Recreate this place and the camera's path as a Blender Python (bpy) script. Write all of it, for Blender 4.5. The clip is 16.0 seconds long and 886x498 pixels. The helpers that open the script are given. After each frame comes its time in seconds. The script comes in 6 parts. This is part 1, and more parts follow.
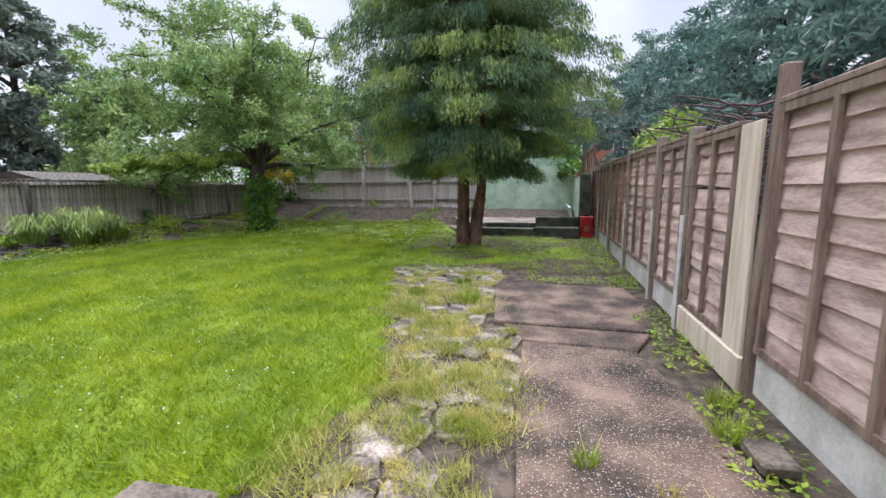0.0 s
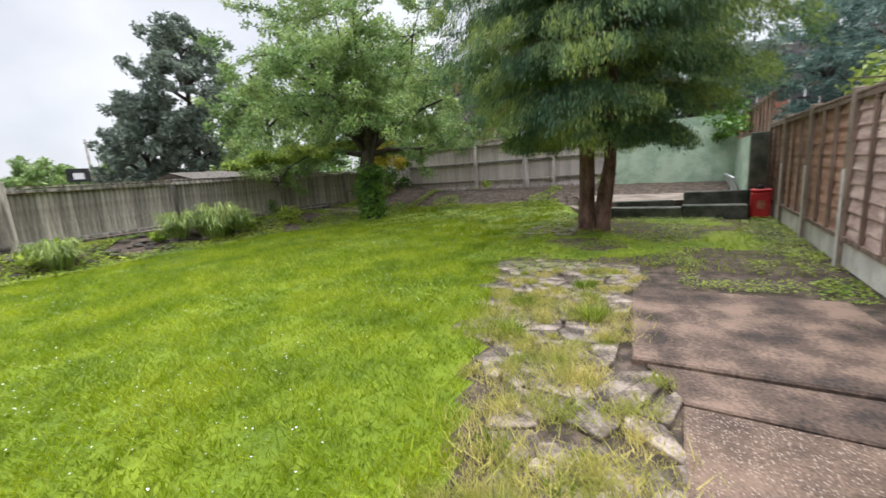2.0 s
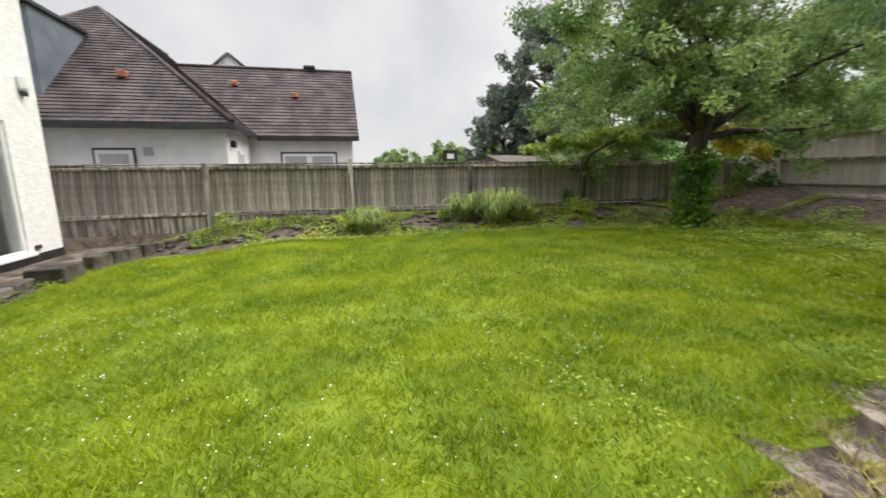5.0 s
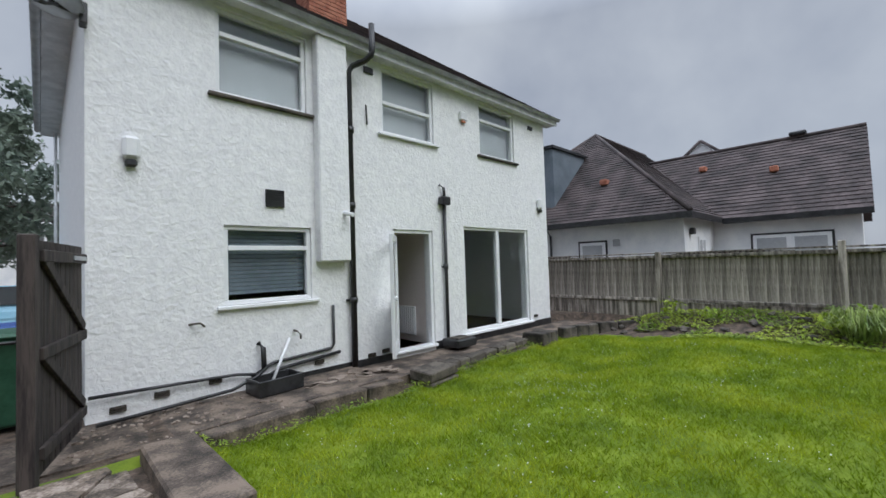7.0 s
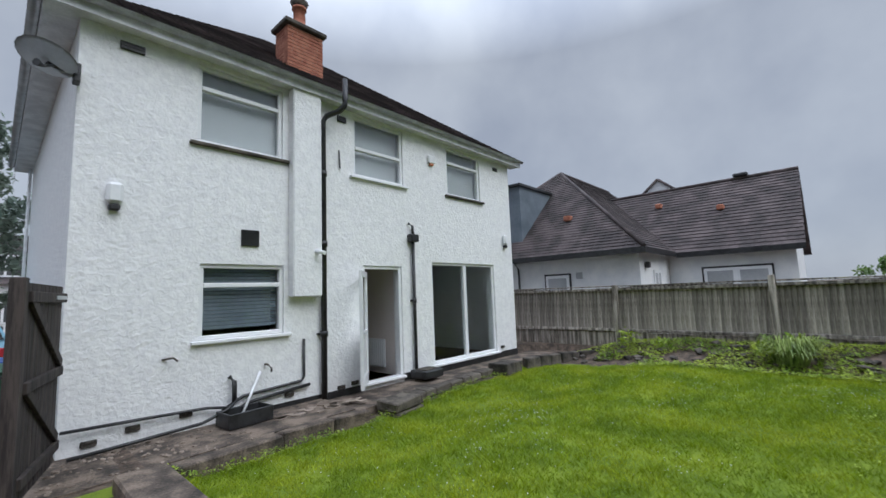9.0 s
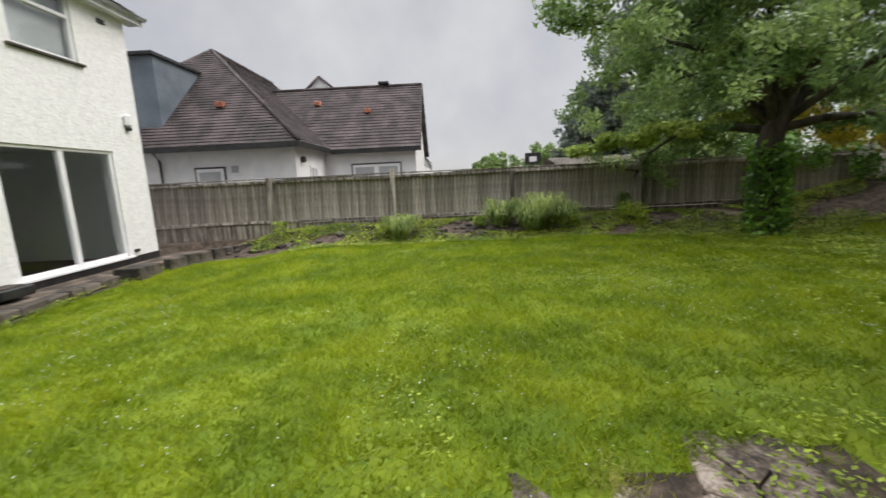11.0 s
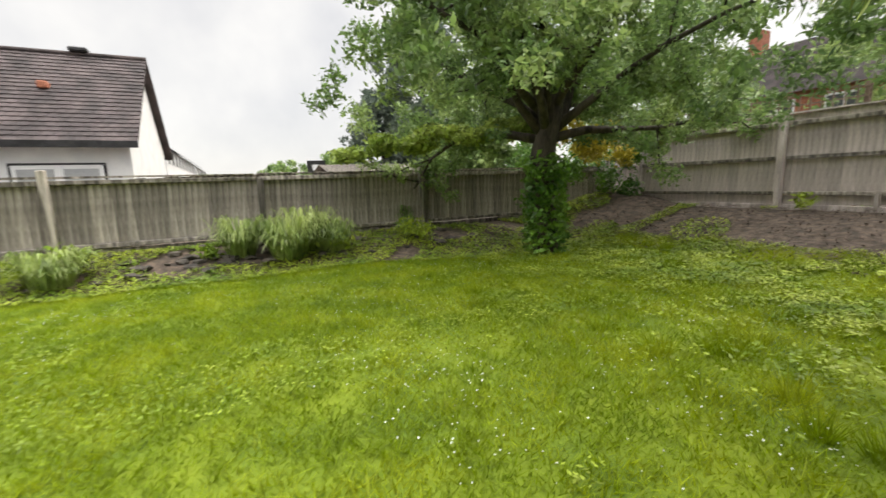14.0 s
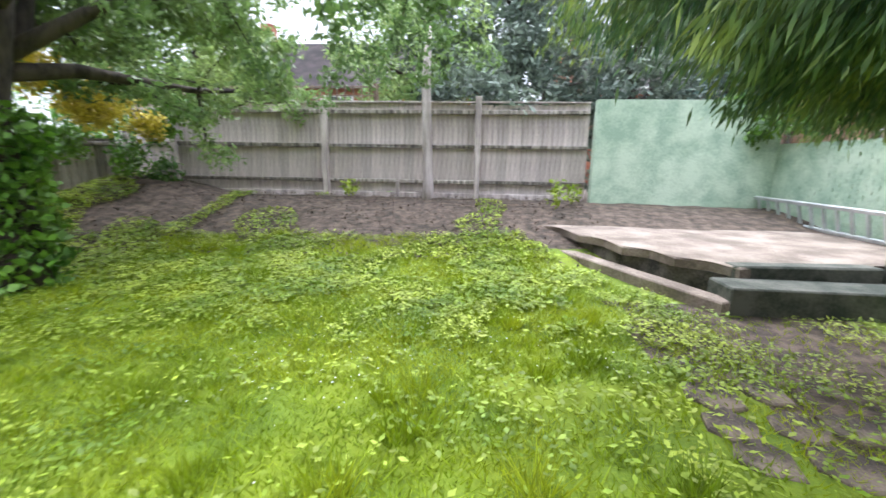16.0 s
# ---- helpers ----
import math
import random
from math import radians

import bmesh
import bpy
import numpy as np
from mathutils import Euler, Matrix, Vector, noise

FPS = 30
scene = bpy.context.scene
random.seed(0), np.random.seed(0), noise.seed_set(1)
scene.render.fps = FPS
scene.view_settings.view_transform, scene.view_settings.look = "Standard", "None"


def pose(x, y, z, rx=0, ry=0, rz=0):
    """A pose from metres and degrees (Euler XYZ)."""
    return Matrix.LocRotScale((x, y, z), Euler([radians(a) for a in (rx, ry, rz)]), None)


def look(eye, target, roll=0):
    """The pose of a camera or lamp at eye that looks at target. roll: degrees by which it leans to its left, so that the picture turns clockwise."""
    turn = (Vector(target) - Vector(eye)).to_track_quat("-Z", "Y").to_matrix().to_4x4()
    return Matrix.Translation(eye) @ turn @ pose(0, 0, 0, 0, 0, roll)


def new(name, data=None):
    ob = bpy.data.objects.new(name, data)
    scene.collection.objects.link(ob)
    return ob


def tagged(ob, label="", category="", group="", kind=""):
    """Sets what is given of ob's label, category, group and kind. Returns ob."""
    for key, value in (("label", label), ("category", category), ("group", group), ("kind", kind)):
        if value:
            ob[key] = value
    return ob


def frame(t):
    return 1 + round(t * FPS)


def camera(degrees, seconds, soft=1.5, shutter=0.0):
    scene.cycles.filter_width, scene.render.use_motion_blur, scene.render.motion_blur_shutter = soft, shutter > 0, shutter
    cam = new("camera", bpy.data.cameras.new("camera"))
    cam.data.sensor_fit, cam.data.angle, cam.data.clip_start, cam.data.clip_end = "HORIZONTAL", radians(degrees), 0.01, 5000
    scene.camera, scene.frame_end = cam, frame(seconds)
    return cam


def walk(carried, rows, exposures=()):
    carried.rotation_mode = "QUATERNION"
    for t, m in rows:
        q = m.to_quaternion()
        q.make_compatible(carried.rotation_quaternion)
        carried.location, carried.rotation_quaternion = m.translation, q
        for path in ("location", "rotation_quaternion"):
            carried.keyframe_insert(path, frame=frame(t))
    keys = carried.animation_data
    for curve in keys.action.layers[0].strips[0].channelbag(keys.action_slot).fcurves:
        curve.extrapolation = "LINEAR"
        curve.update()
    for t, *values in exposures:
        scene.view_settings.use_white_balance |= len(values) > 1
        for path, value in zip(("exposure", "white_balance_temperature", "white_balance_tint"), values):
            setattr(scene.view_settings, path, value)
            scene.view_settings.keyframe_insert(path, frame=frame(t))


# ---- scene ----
cam = camera(93.9, 16.0, soft=1.5, shutter=0.2)
METRES, EYE, TILT, LEAN, TURN = 11.1, 1.5, 0.0, 0.0, 13.7
ROWS = [
    (0.0, 0.0, 0.0, 0.0, -0.05, -8.44, 0.35),
    (0.5, 0.0019, 0.0189, -0.0021, 3.42, -9.52, 0.96),
    (1.0, 0.0062, 0.0477, -0.0009, 7.51, -10.37, 1.74),
    (1.5, 0.0079, 0.0798, -0.0042, 10.68, -10.7, 2.74),
    (2.0, 0.0102, 0.1178, -0.0014, 16.29, -10.6, 3.89),
    (2.5, 0.0183, 0.16, -0.0003, 29.42, -11.36, 4.51),
    (3.0, 0.0253, 0.1979, -0.0037, 23.16, -12.77, 4.35),
    (5.5, -0.0008, 0.3771, -0.0013, 82.46, -10.26, 0.41),
    (6.0, 0.0016, 0.3916, 0.0011, 103.31, -8.76, 1.35),
    (6.5, 0.0192, 0.3973, 0.0084, 114.91, -3.81, 2.28),
    (7.0, 0.0281, 0.4075, 0.0154, 122.09, 1.98, 1.84),
    (7.5, 0.0314, 0.424, 0.0186, 124.95, 6.27, 0.87),
    (8.0, 0.0407, 0.432, 0.0223, 124.72, 8.87, 0.55),
    (10.5, 0.0732, 0.4853, 0.0083, 92.72, -8.37, 3.23),
    (11.0, 0.0628, 0.5041, 0.0005, 76.83, -9.5, 2.7),
    (11.5, 0.0422, 0.5309, 0.0009, 64.62, -9.22, 1.72),
    (12.0, 0.0136, 0.5616, -0.0016, 63.48, -9.19, 1.05),
    (12.5, -0.0207, 0.5805, -0.0025, 65.29, -9.13, 1.05),
    (13.0, -0.0559, 0.5998, -0.0011, 65.81, -9.57, 2.29),
    (13.5, -0.0896, 0.6346, -0.0023, 62.31, -10.18, 2.62),
    (14.0, -0.1192, 0.6687, -0.0035, 49.75, -9.18, 1.97),
    (14.5, -0.1483, 0.7033, -0.0008, 37.54, -9.07, 1.28),
    (15.0, -0.1756, 0.7448, -0.0029, 29.33, -10.18, 0.61),
    (15.5, -0.2025, 0.7873, -0.0058, 11.1, -10.84, -0.99),
    (16.0, -0.2191, 0.8309, -0.0067, -8.86, -12.04, -0.89),
]
walk(cam, [(t, pose(0, 0, EYE, TILT, LEAN, TURN) @ pose(METRES * x, METRES * y, METRES * z, 90 + pitch, roll, yaw)) for t, x, y, z, yaw, pitch, roll in ROWS], exposures=[(0.0, 0.72, 5950, 13), (2.0, 0.74, 6400, 11), (3.0, 0.82, 6900, 8), (5.5, 0.38, 6800, 10), (6.5, -0.1, 6200, 11), (7.0, -0.18, 5900, 9), (8.0, -0.22, 5550, 8), (10.5, 0.0, 6500, 11), (11.5, 0.55, 6900, 10), (13.0, 0.72, 7200, 9), (14.5, 0.88, 7000, 10), (15.5, 1.3, 6800, 12), (16.0, 1.62, 5950, 13)])

# ---- world, sun ----
world = bpy.data.worlds.new("overcast")
scene.world = world
world.use_nodes = True
wn, wl = world.node_tree.nodes, world.node_tree.links
bgn = wn["Background"]
sky = wn.new("ShaderNodeTexSky")
sky.sky_type, sky.sun_disc = "NISHITA", False
sky.sun_elevation, sky.sun_rotation = radians(46), radians(-3)
skyscale = wn.new("ShaderNodeVectorMath")
skyscale.operation = "SCALE"
skyscale.inputs["Scale"].default_value = 0.1
cloud = wn.new("ShaderNodeTexNoise")
cloud.inputs["Scale"].default_value, cloud.inputs["Detail"].default_value = 3.2, 5
cramp = wn.new("ShaderNodeValToRGB")
cramp.color_ramp.elements[0].position, cramp.color_ramp.elements[0].color = 0.34, (0.54, 0.56, 0.615, 1)
cramp.color_ramp.elements[1].position, cramp.color_ramp.elements[1].color = 0.66, (0.765, 0.775, 0.795, 1)
wmix = wn.new("ShaderNodeMix")
wmix.data_type = "RGBA"
wmix.inputs["Factor"].default_value = 0.88
wl.new(sky.outputs[0], skyscale.inputs[0])
wl.new(skyscale.outputs[0], wmix.inputs["A"])
wl.new(cloud.outputs["Fac"], cramp.inputs[0])
wl.new(cramp.outputs[0], wmix.inputs["B"])
wl.new(wmix.outputs["Result"], bgn.inputs["Color"])
# an overcast sky is about three times as bright overhead as at the horizon
wco, wsep, wrng = wn.new("ShaderNodeTexCoord"), wn.new("ShaderNodeSeparateXYZ"), wn.new("ShaderNodeMapRange")
wl.new(wco.outputs["Generated"], wsep.inputs[0])
wl.new(wsep.outputs["Z"], wrng.inputs["Value"])
wrng.inputs["From Min"].default_value, wrng.inputs["From Max"].default_value = 0.5, 1.0
wrng.inputs["To Min"].default_value, wrng.inputs["To Max"].default_value = 0.84, 4.6
wl.new(wrng.outputs["Result"], bgn.inputs["Strength"])
sun = new("sun", bpy.data.lights.new("sun", "SUN"))
sun.data.energy, sun.data.angle, sun.data.color = 1.5, radians(40), (1, 0.96, 0.9)
sun.matrix_world = look((-1, 17, 18), (0, 0, 0))


# ---- materials ----
def mat(name, a, b, scale=3.0, rough=0.8, bump=0.2, fine=40.0, metal=0.0, vary=0.0, stretch=(1, 1, 1), island=0.0, c=None, cpos=0.69, spec=0.5, trans=0.0):
    m = bpy.data.materials.new(name)
    m.use_nodes = True
    n, l = m.node_tree.nodes, m.node_tree.links
    p = n["Principled BSDF"]
    co = n.new("ShaderNodeTexCoord")
    mp = n.new("ShaderNodeMapping")
    mp.inputs["Scale"].default_value = stretch
    l.new(co.outputs["Object"], mp.inputs[0])
    n1, n2 = n.new("ShaderNodeTexNoise"), n.new("ShaderNodeTexNoise")
    n1.inputs["Scale"].default_value, n1.inputs["Detail"].default_value = scale, 5
    n2.inputs["Scale"].default_value, n2.inputs["Detail"].default_value = fine, 3
    l.new(mp.outputs[0], n1.inputs[0])
    l.new(mp.outputs[0], n2.inputs[0])
    add = n.new("ShaderNodeMath")
    add.operation = "MULTIPLY_ADD"
    add.inputs[1].default_value = 0.4
    l.new(n2.outputs["Fac"], add.inputs[0])
    l.new(n1.outputs["Fac"], add.inputs[2])
    ramp = n.new("ShaderNodeValToRGB")
    e = ramp.color_ramp.elements
    e[0].position, e[0].color = 0.55, (*a, 1)
    e[1].position, e[1].color = 0.84, (*b, 1)
    if c:
        k = e.new(cpos)
        k.color = (*c, 1)
    l.new(add.outputs[0], ramp.inputs[0])
    out = ramp.outputs[0]
    if vary or island:
        src = n.new("ShaderNodeNewGeometry").outputs["Random Per Island"] if island else n.new("ShaderNodeObjectInfo").outputs["Random"]
        v = island or vary
        mr = n.new("ShaderNodeMapRange")
        mr.inputs["To Min"].default_value, mr.inputs["To Max"].default_value = 1 - v, 1 + v
        l.new(src, mr.inputs[0])
        sc = n.new("ShaderNodeVectorMath")
        sc.operation = "SCALE"
        l.new(out, sc.inputs[0])
        l.new(mr.outputs[0], sc.inputs["Scale"])
        out = sc.outputs[0]
    l.new(out, p.inputs["Base Color"])
    p.inputs["Roughness"].default_value, p.inputs["Metallic"].default_value = rough, metal
    p.inputs["Specular IOR Level"].default_value = spec
    if bump:
        bp = n.new("ShaderNodeBump")
        bp.inputs["Strength"].default_value, bp.inputs["Distance"].default_value = bump, 0.02
        l.new(add.outputs[0], bp.inputs["Height"])
        l.new(bp.outputs[0], p.inputs["Normal"])
    if trans:
        tr = n.new("ShaderNodeBsdfTranslucent")
        mx = n.new("ShaderNodeMixShader")
        mx.inputs[0].default_value = trans
        l.new(out, tr.inputs[0])
        l.new(p.outputs[0], mx.inputs[1])
        l.new(tr.outputs[0], mx.inputs[2])
        l.new(mx.outputs[0], n["Material Output"].inputs[0])
    return m


def glassy(name, tint=(0.9, 0.95, 0.95)):
    m = bpy.data.materials.new(name)
    m.use_nodes = True
    p = m.node_tree.nodes["Principled BSDF"]
    p.inputs["Base Color"].default_value = (*tint, 1)
    p.inputs["Roughness"].default_value = 0.02
    p.inputs["Transmission Weight"].default_value = 1.0
    p.inputs["IOR"].default_value = 1.45
    return m


M_LAWN = mat("lawn_soil", (0.10, 0.16, 0.006), (0.20, 0.26, 0.01), 1.6, 0.9, 0.5, 60, c=(0.15, 0.215, 0.007))
M_SOIL = mat("soil", (0.04, 0.03, 0.022), (0.145, 0.105, 0.077), 7, 0.95, 0.9, 45, c=(0.082, 0.06, 0.044))
M_GRASS = mat("grass_blade", (0.17, 0.255, 0.004), (0.345, 0.41, 0.012), 1.3, 0.6, 0, 9, island=0.3, c=(0.245, 0.335, 0.005), trans=0.45)
M_STRAW = mat("dry_grass", (0.30, 0.34, 0.05), (0.60, 0.52, 0.17), 2, 0.7, 0, 9, island=0.3, trans=0.3)
M_WEED = mat("weed_leaf", (0.16, 0.26, 0.018), (0.38, 0.46, 0.05), 1.5, 0.55, 0, 9, island=0.4, trans=0.3)
M_DAISY = mat("daisy_petal", (0.75, 0.75, 0.72), (0.85, 0.85, 0.8), 5, 0.7, 0, 30)
M_CONIFER = mat("conifer_spray", (0.05, 0.12, 0.065), (0.31, 0.39, 0.085), 1.0, 0.55, 0, 5, island=0.35, c=(0.125, 0.215, 0.08), trans=0.35)
M_APPLE = mat("apple_leaf", (0.12, 0.205, 0.062), (0.335, 0.435, 0.15), 0.6, 0.45, 0, 6, island=0.4, c=(0.195, 0.30, 0.092), trans=0.4)
# dark foliage, with haze put into the colour as a paler grey-green
M_DARKLEAF = mat("hazed_dark_leaf", (0.11, 0.15, 0.12), (0.22, 0.27, 0.20), 0.5, 0.5, 0, 6, island=0.4, trans=0.3)
M_HEDGELEAF = mat("hedge_spray", (0.085, 0.16, 0.14), (0.19, 0.29, 0.24), 0.4, 0.5, 0, 6, island=0.4, trans=0.3)
M_LIME = mat("lime_leaf", (0.16, 0.27, 0.03), (0.42, 0.5, 0.12), 0.8, 0.5, 0, 6, island=0.4, trans=0.35)
M_YELLOW = mat("golden_leaf", (0.38, 0.33, 0.03), (0.62, 0.5, 0.07), 0.8, 0.5, 0, 6, island=0.35, trans=0.3)
M_CLUMP = mat("long_grass_leaf", (0.17, 0.25, 0.06), (0.45, 0.52, 0.18), 1.2, 0.45, 0, 8, island=0.4, trans=0.4)
M_IVY = mat("ivy_leaf", (0.05, 0.14, 0.015), (0.17, 0.32, 0.035), 1.2, 0.4, 0, 8, island=0.4, trans=0.15)
M_BARK = mat("bark", (0.022, 0.017, 0.014), (0.085, 0.066, 0.053), 6, 0.9, 1.0, 30, stretch=(1, 1, 0.3))
M_REDBARK = mat("conifer_bark", (0.07, 0.035, 0.025), (0.22, 0.13, 0.10), 6, 0.9, 1.0, 30, stretch=(1, 1, 0.3))
M_TWIG = mat("dead_twig", (0.05, 0.03, 0.03), (0.15, 0.10, 0.09), 6, 0.9, 0, 30)
M_RENDER = mat("roughcast", (0.80, 0.80, 0.80), (0.88, 0.88, 0.87), 9, 0.85, 0.0, 30)
M_SMOOTHRENDER = mat("smooth_render", (0.72, 0.73, 0.74), (0.84, 0.84, 0.83), 2, 0.8, 0.1, 30)
M_UPVC = mat("white_upvc", (0.78, 0.79, 0.8), (0.84, 0.84, 0.84), 4, 0.35, 0.02, 30)
M_BLACK = mat("black_plastic", (0.012, 0.012, 0.013), (0.035, 0.035, 0.036), 6, 0.4, 0.05, 30)
M_GUTTER = mat("aged_white_plastic", (0.55, 0.56, 0.56), (0.74, 0.75, 0.75), 4, 0.45, 0.05, 30)
M_TILE = mat("brown_roof_tile", (0.042, 0.034, 0.034), (0.11, 0.086, 0.084), 1.5, 0.85, 0.4, 25, island=0.09, c=(0.066, 0.052, 0.051))
M_BRICK = mat("red_brick", (0.30, 0.10, 0.06), (0.48, 0.20, 0.12), 7, 0.9, 0.5, 40, vary=0.2)
M_MORTAR = mat("mortar", (0.3, 0.27, 0.24), (0.42, 0.39, 0.35), 9, 0.95, 0.4, 40)
M_LEAD = mat("lead_grey", (0.10, 0.125, 0.15), (0.17, 0.2, 0.23), 1.2, 0.55, 0.08, 20)
M_OLDWOOD = mat("weathered_board", (0.085, 0.075, 0.064), (0.46, 0.41, 0.36), 2.4, 0.9, 0.5, 26, vary=0.3, stretch=(6, 6, 0.4), c=(0.235, 0.205, 0.175))
M_PALEWOOD = mat("pale_weathered_board", (0.32, 0.27, 0.265), (0.66, 0.58, 0.57), 2.2, 0.9, 0.35, 26, vary=0.15, stretch=(5, 5, 0.5), c=(0.48, 0.415, 0.38))
M_LAP = mat("pink_brown_lap", (0.36, 0.25, 0.215), (0.69, 0.53, 0.47), 2.5, 0.8, 0.35, 22, vary=0.14, stretch=(4, 0.9, 4), c=(0.545, 0.39, 0.345))
M_LAPDARK = mat("orange_brown_lap", (0.34, 0.18, 0.125), (0.56, 0.34, 0.25), 2.5, 0.8, 0.3, 22, vary=0.14, stretch=(4, 0.5, 5))
M_BATTEN = mat("brown_batten", (0.14, 0.092, 0.07), (0.30, 0.215, 0.165), 3, 0.8, 0.3, 25, stretch=(4, 4, 0.6))
M_NEWWOOD = mat("raw_timber", (0.58, 0.47, 0.36), (0.78, 0.66, 0.53), 3, 0.75, 0.2, 25, stretch=(5, 5, 0.5))
M_CONCRETE = mat("pale_concrete", (0.50, 0.47, 0.43), (0.74, 0.71, 0.66), 3, 0.9, 0.3, 45)
M_OLDCONC = mat("stained_concrete", (0.15, 0.117, 0.092), (0.34, 0.28, 0.23), 2.0, 0.92, 0.8, 38, c=(0.24, 0.19, 0.15))
M_SLAB = mat("brown_stained_slab", (0.035, 0.025, 0.02), (0.25, 0.17, 0.125), 2.4, 0.88, 0.8, 48, c=(0.11, 0.074, 0.054))
M_STONE = mat("paving_stone", (0.055, 0.045, 0.036), (0.38, 0.315, 0.26), 5, 0.92, 0.7, 38, vary=0.3, c=(0.18, 0.14, 0.108), cpos=0.7)
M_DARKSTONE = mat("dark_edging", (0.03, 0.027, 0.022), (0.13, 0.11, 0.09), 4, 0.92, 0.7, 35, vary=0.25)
M_PATH = mat("stained_path", (0.035, 0.028, 0.022), (0.22, 0.17, 0.13), 3.2, 0.85, 0.7, 45, c=(0.10, 0.077, 0.06))
M_GREENPAINT = mat("green_masonry_paint", (0.30, 0.42, 0.31), (0.52, 0.63, 0.49), 2.4, 0.8, 0.5, 22, vary=0.06, c=(0.41, 0.53, 0.40))
M_DARKGREEN = mat("worn_dark_green_paint", (0.035, 0.045, 0.032), (0.13, 0.13, 0.105), 3, 0.85, 0.4, 30)
M_ALU = mat("aluminium", (0.45, 0.47, 0.48), (0.65, 0.66, 0.67), 4, 0.45, 0.05, 30, metal=0.5)
M_RED = mat("red_plastic", (0.42, 0.012, 0.02), (0.6, 0.03, 0.035), 4, 0.4, 0.05, 30)
M_BINGREEN = mat("green_bin_plastic", (0.012, 0.06, 0.03), (0.03, 0.10, 0.055), 4, 0.5, 0.05, 30)
M_BINBLUE = mat("blue_lid_plastic", (0.02, 0.06, 0.24), (0.04, 0.1, 0.34), 4, 0.45, 0.05, 30)
M_CAR = mat("light_blue_car_paint", (0.22, 0.44, 0.56), (0.30, 0.52, 0.64), 1, 0.25, 0, 5)
M_GATE = mat("dark_gate_timber", (0.02, 0.016, 0.015), (0.07, 0.055, 0.048), 3, 0.85, 0.3, 25, vary=0.2, stretch=(5, 5, 0.5))
M_PINKWALL = mat("beige_interior_paint", (0.78, 0.70, 0.66), (0.84, 0.77, 0.73), 1, 0.8, 0.03, 20)
M_WOODFLOOR = mat("wood_floor", (0.22, 0.10, 0.045), (0.36, 0.18, 0.09), 3, 0.5, 0.1, 20, stretch=(4, 0.6, 1))
# near-black tone that stands in for unlit interiors
M_DARKROOM = mat("interior_dimness", (0.05, 0.055, 0.055), (0.09, 0.095, 0.095), 1, 0.8, 0.03, 20)
M_BLIND = mat("grey_blind", (0.36, 0.37, 0.38), (0.46, 0.47, 0.48), 1, 0.7, 0.03, 20)
M_GLASS = glassy("window_glass")


M_AGG = mat("exposed_aggregate", (0.028, 0.02, 0.015), (0.23, 0.155, 0.11), 1.9, 0.88, 1.0, 70, c=(0.105, 0.07, 0.05), cpos=0.68)


def add_chips():
    """Pale chips of stone in the worn concrete."""
    n, l = M_AGG.node_tree.nodes, M_AGG.node_tree.links
    p = n["Principled BSDF"]
    was = p.inputs["Base Color"].links[0].from_socket
    co, v, r, mx = n.new("ShaderNodeTexCoord"), n.new("ShaderNodeTexVoronoi"), n.new("ShaderNodeMapRange"), n.new("ShaderNodeMix")
    v.inputs["Scale"].default_value = 64
    r.inputs["From Min"].default_value, r.inputs["From Max"].default_value = 0.36, 0.26
    mx.data_type = "RGBA"
    mx.inputs["B"].default_value = (0.40, 0.32, 0.255, 1)
    l.new(co.outputs["Object"], v.inputs["Vector"])
    l.new(v.outputs["Distance"], r.inputs["Value"])
    k = n.new("ShaderNodeMath")
    k.operation = "MULTIPLY"
    sepc = n.new("ShaderNodeSeparateColor")
    l.new(v.outputs["Color"], sepc.inputs[0])
    g = n.new("ShaderNodeMath")
    g.operation = "GREATER_THAN"
    g.inputs[1].default_value = 0.45
    l.new(sepc.outputs[0], g.inputs[0])
    l.new(r.outputs["Result"], k.inputs[0])
    l.new(g.outputs[0], k.inputs[1])
    l.new(k.outputs[0], mx.inputs["Factor"])
    l.new(was, mx.inputs["A"])
    l.new(mx.outputs["Result"], p.inputs["Base Color"])


add_chips()


def add_roughcast():
    """Coarse lumps in the relief of the house render."""
    n, l = M_RENDER.node_tree.nodes, M_RENDER.node_tree.links
    co = n.new("ShaderNodeTexCoord")
    a, b = n.new("ShaderNodeTexNoise"), n.new("ShaderNodeTexVoronoi")
    a.inputs["Scale"].default_value, a.inputs["Detail"].default_value, a.inputs["Distortion"].default_value = 15, 4, 0.8
    b.inputs["Scale"].default_value = 16
    mx = n.new("ShaderNodeMath")
    mx.operation = "MULTIPLY_ADD"
    mx.inputs[1].default_value = 0.35
    l.new(co.outputs["Object"], a.inputs[0])
    l.new(co.outputs["Object"], b.inputs[0])
    l.new(b.outputs["Distance"], mx.inputs[0])
    l.new(a.outputs["Fac"], mx.inputs[2])
    bp = n.new("ShaderNodeBump")
    bp.inputs["Strength"].default_value, bp.inputs["Distance"].default_value = 0.7, 0.022
    l.new(mx.outputs[0], bp.inputs["Height"])
    l.new(bp.outputs[0], n["Principled BSDF"].inputs["Normal"])


add_roughcast()


# ---- mesh helpers ----
def mesh_of(name, bm, material):
    me = bpy.data.meshes.new(name)
    bm.normal_update()
    bm.to_mesh(me)
    bm.free()
    for m in (material if isinstance(material, (list, tuple)) else [material]):
        me.materials.append(m)
    return me


def part(name, bm, material, parent=None, label="", at=None):
    ob = new(name, mesh_of(name, bm, material) if isinstance(bm, bmesh.types.BMesh) else bm)
    if at is not None:
        ob.matrix_local = at
    if parent:
        ob.parent = parent
    return tagged(ob, label)


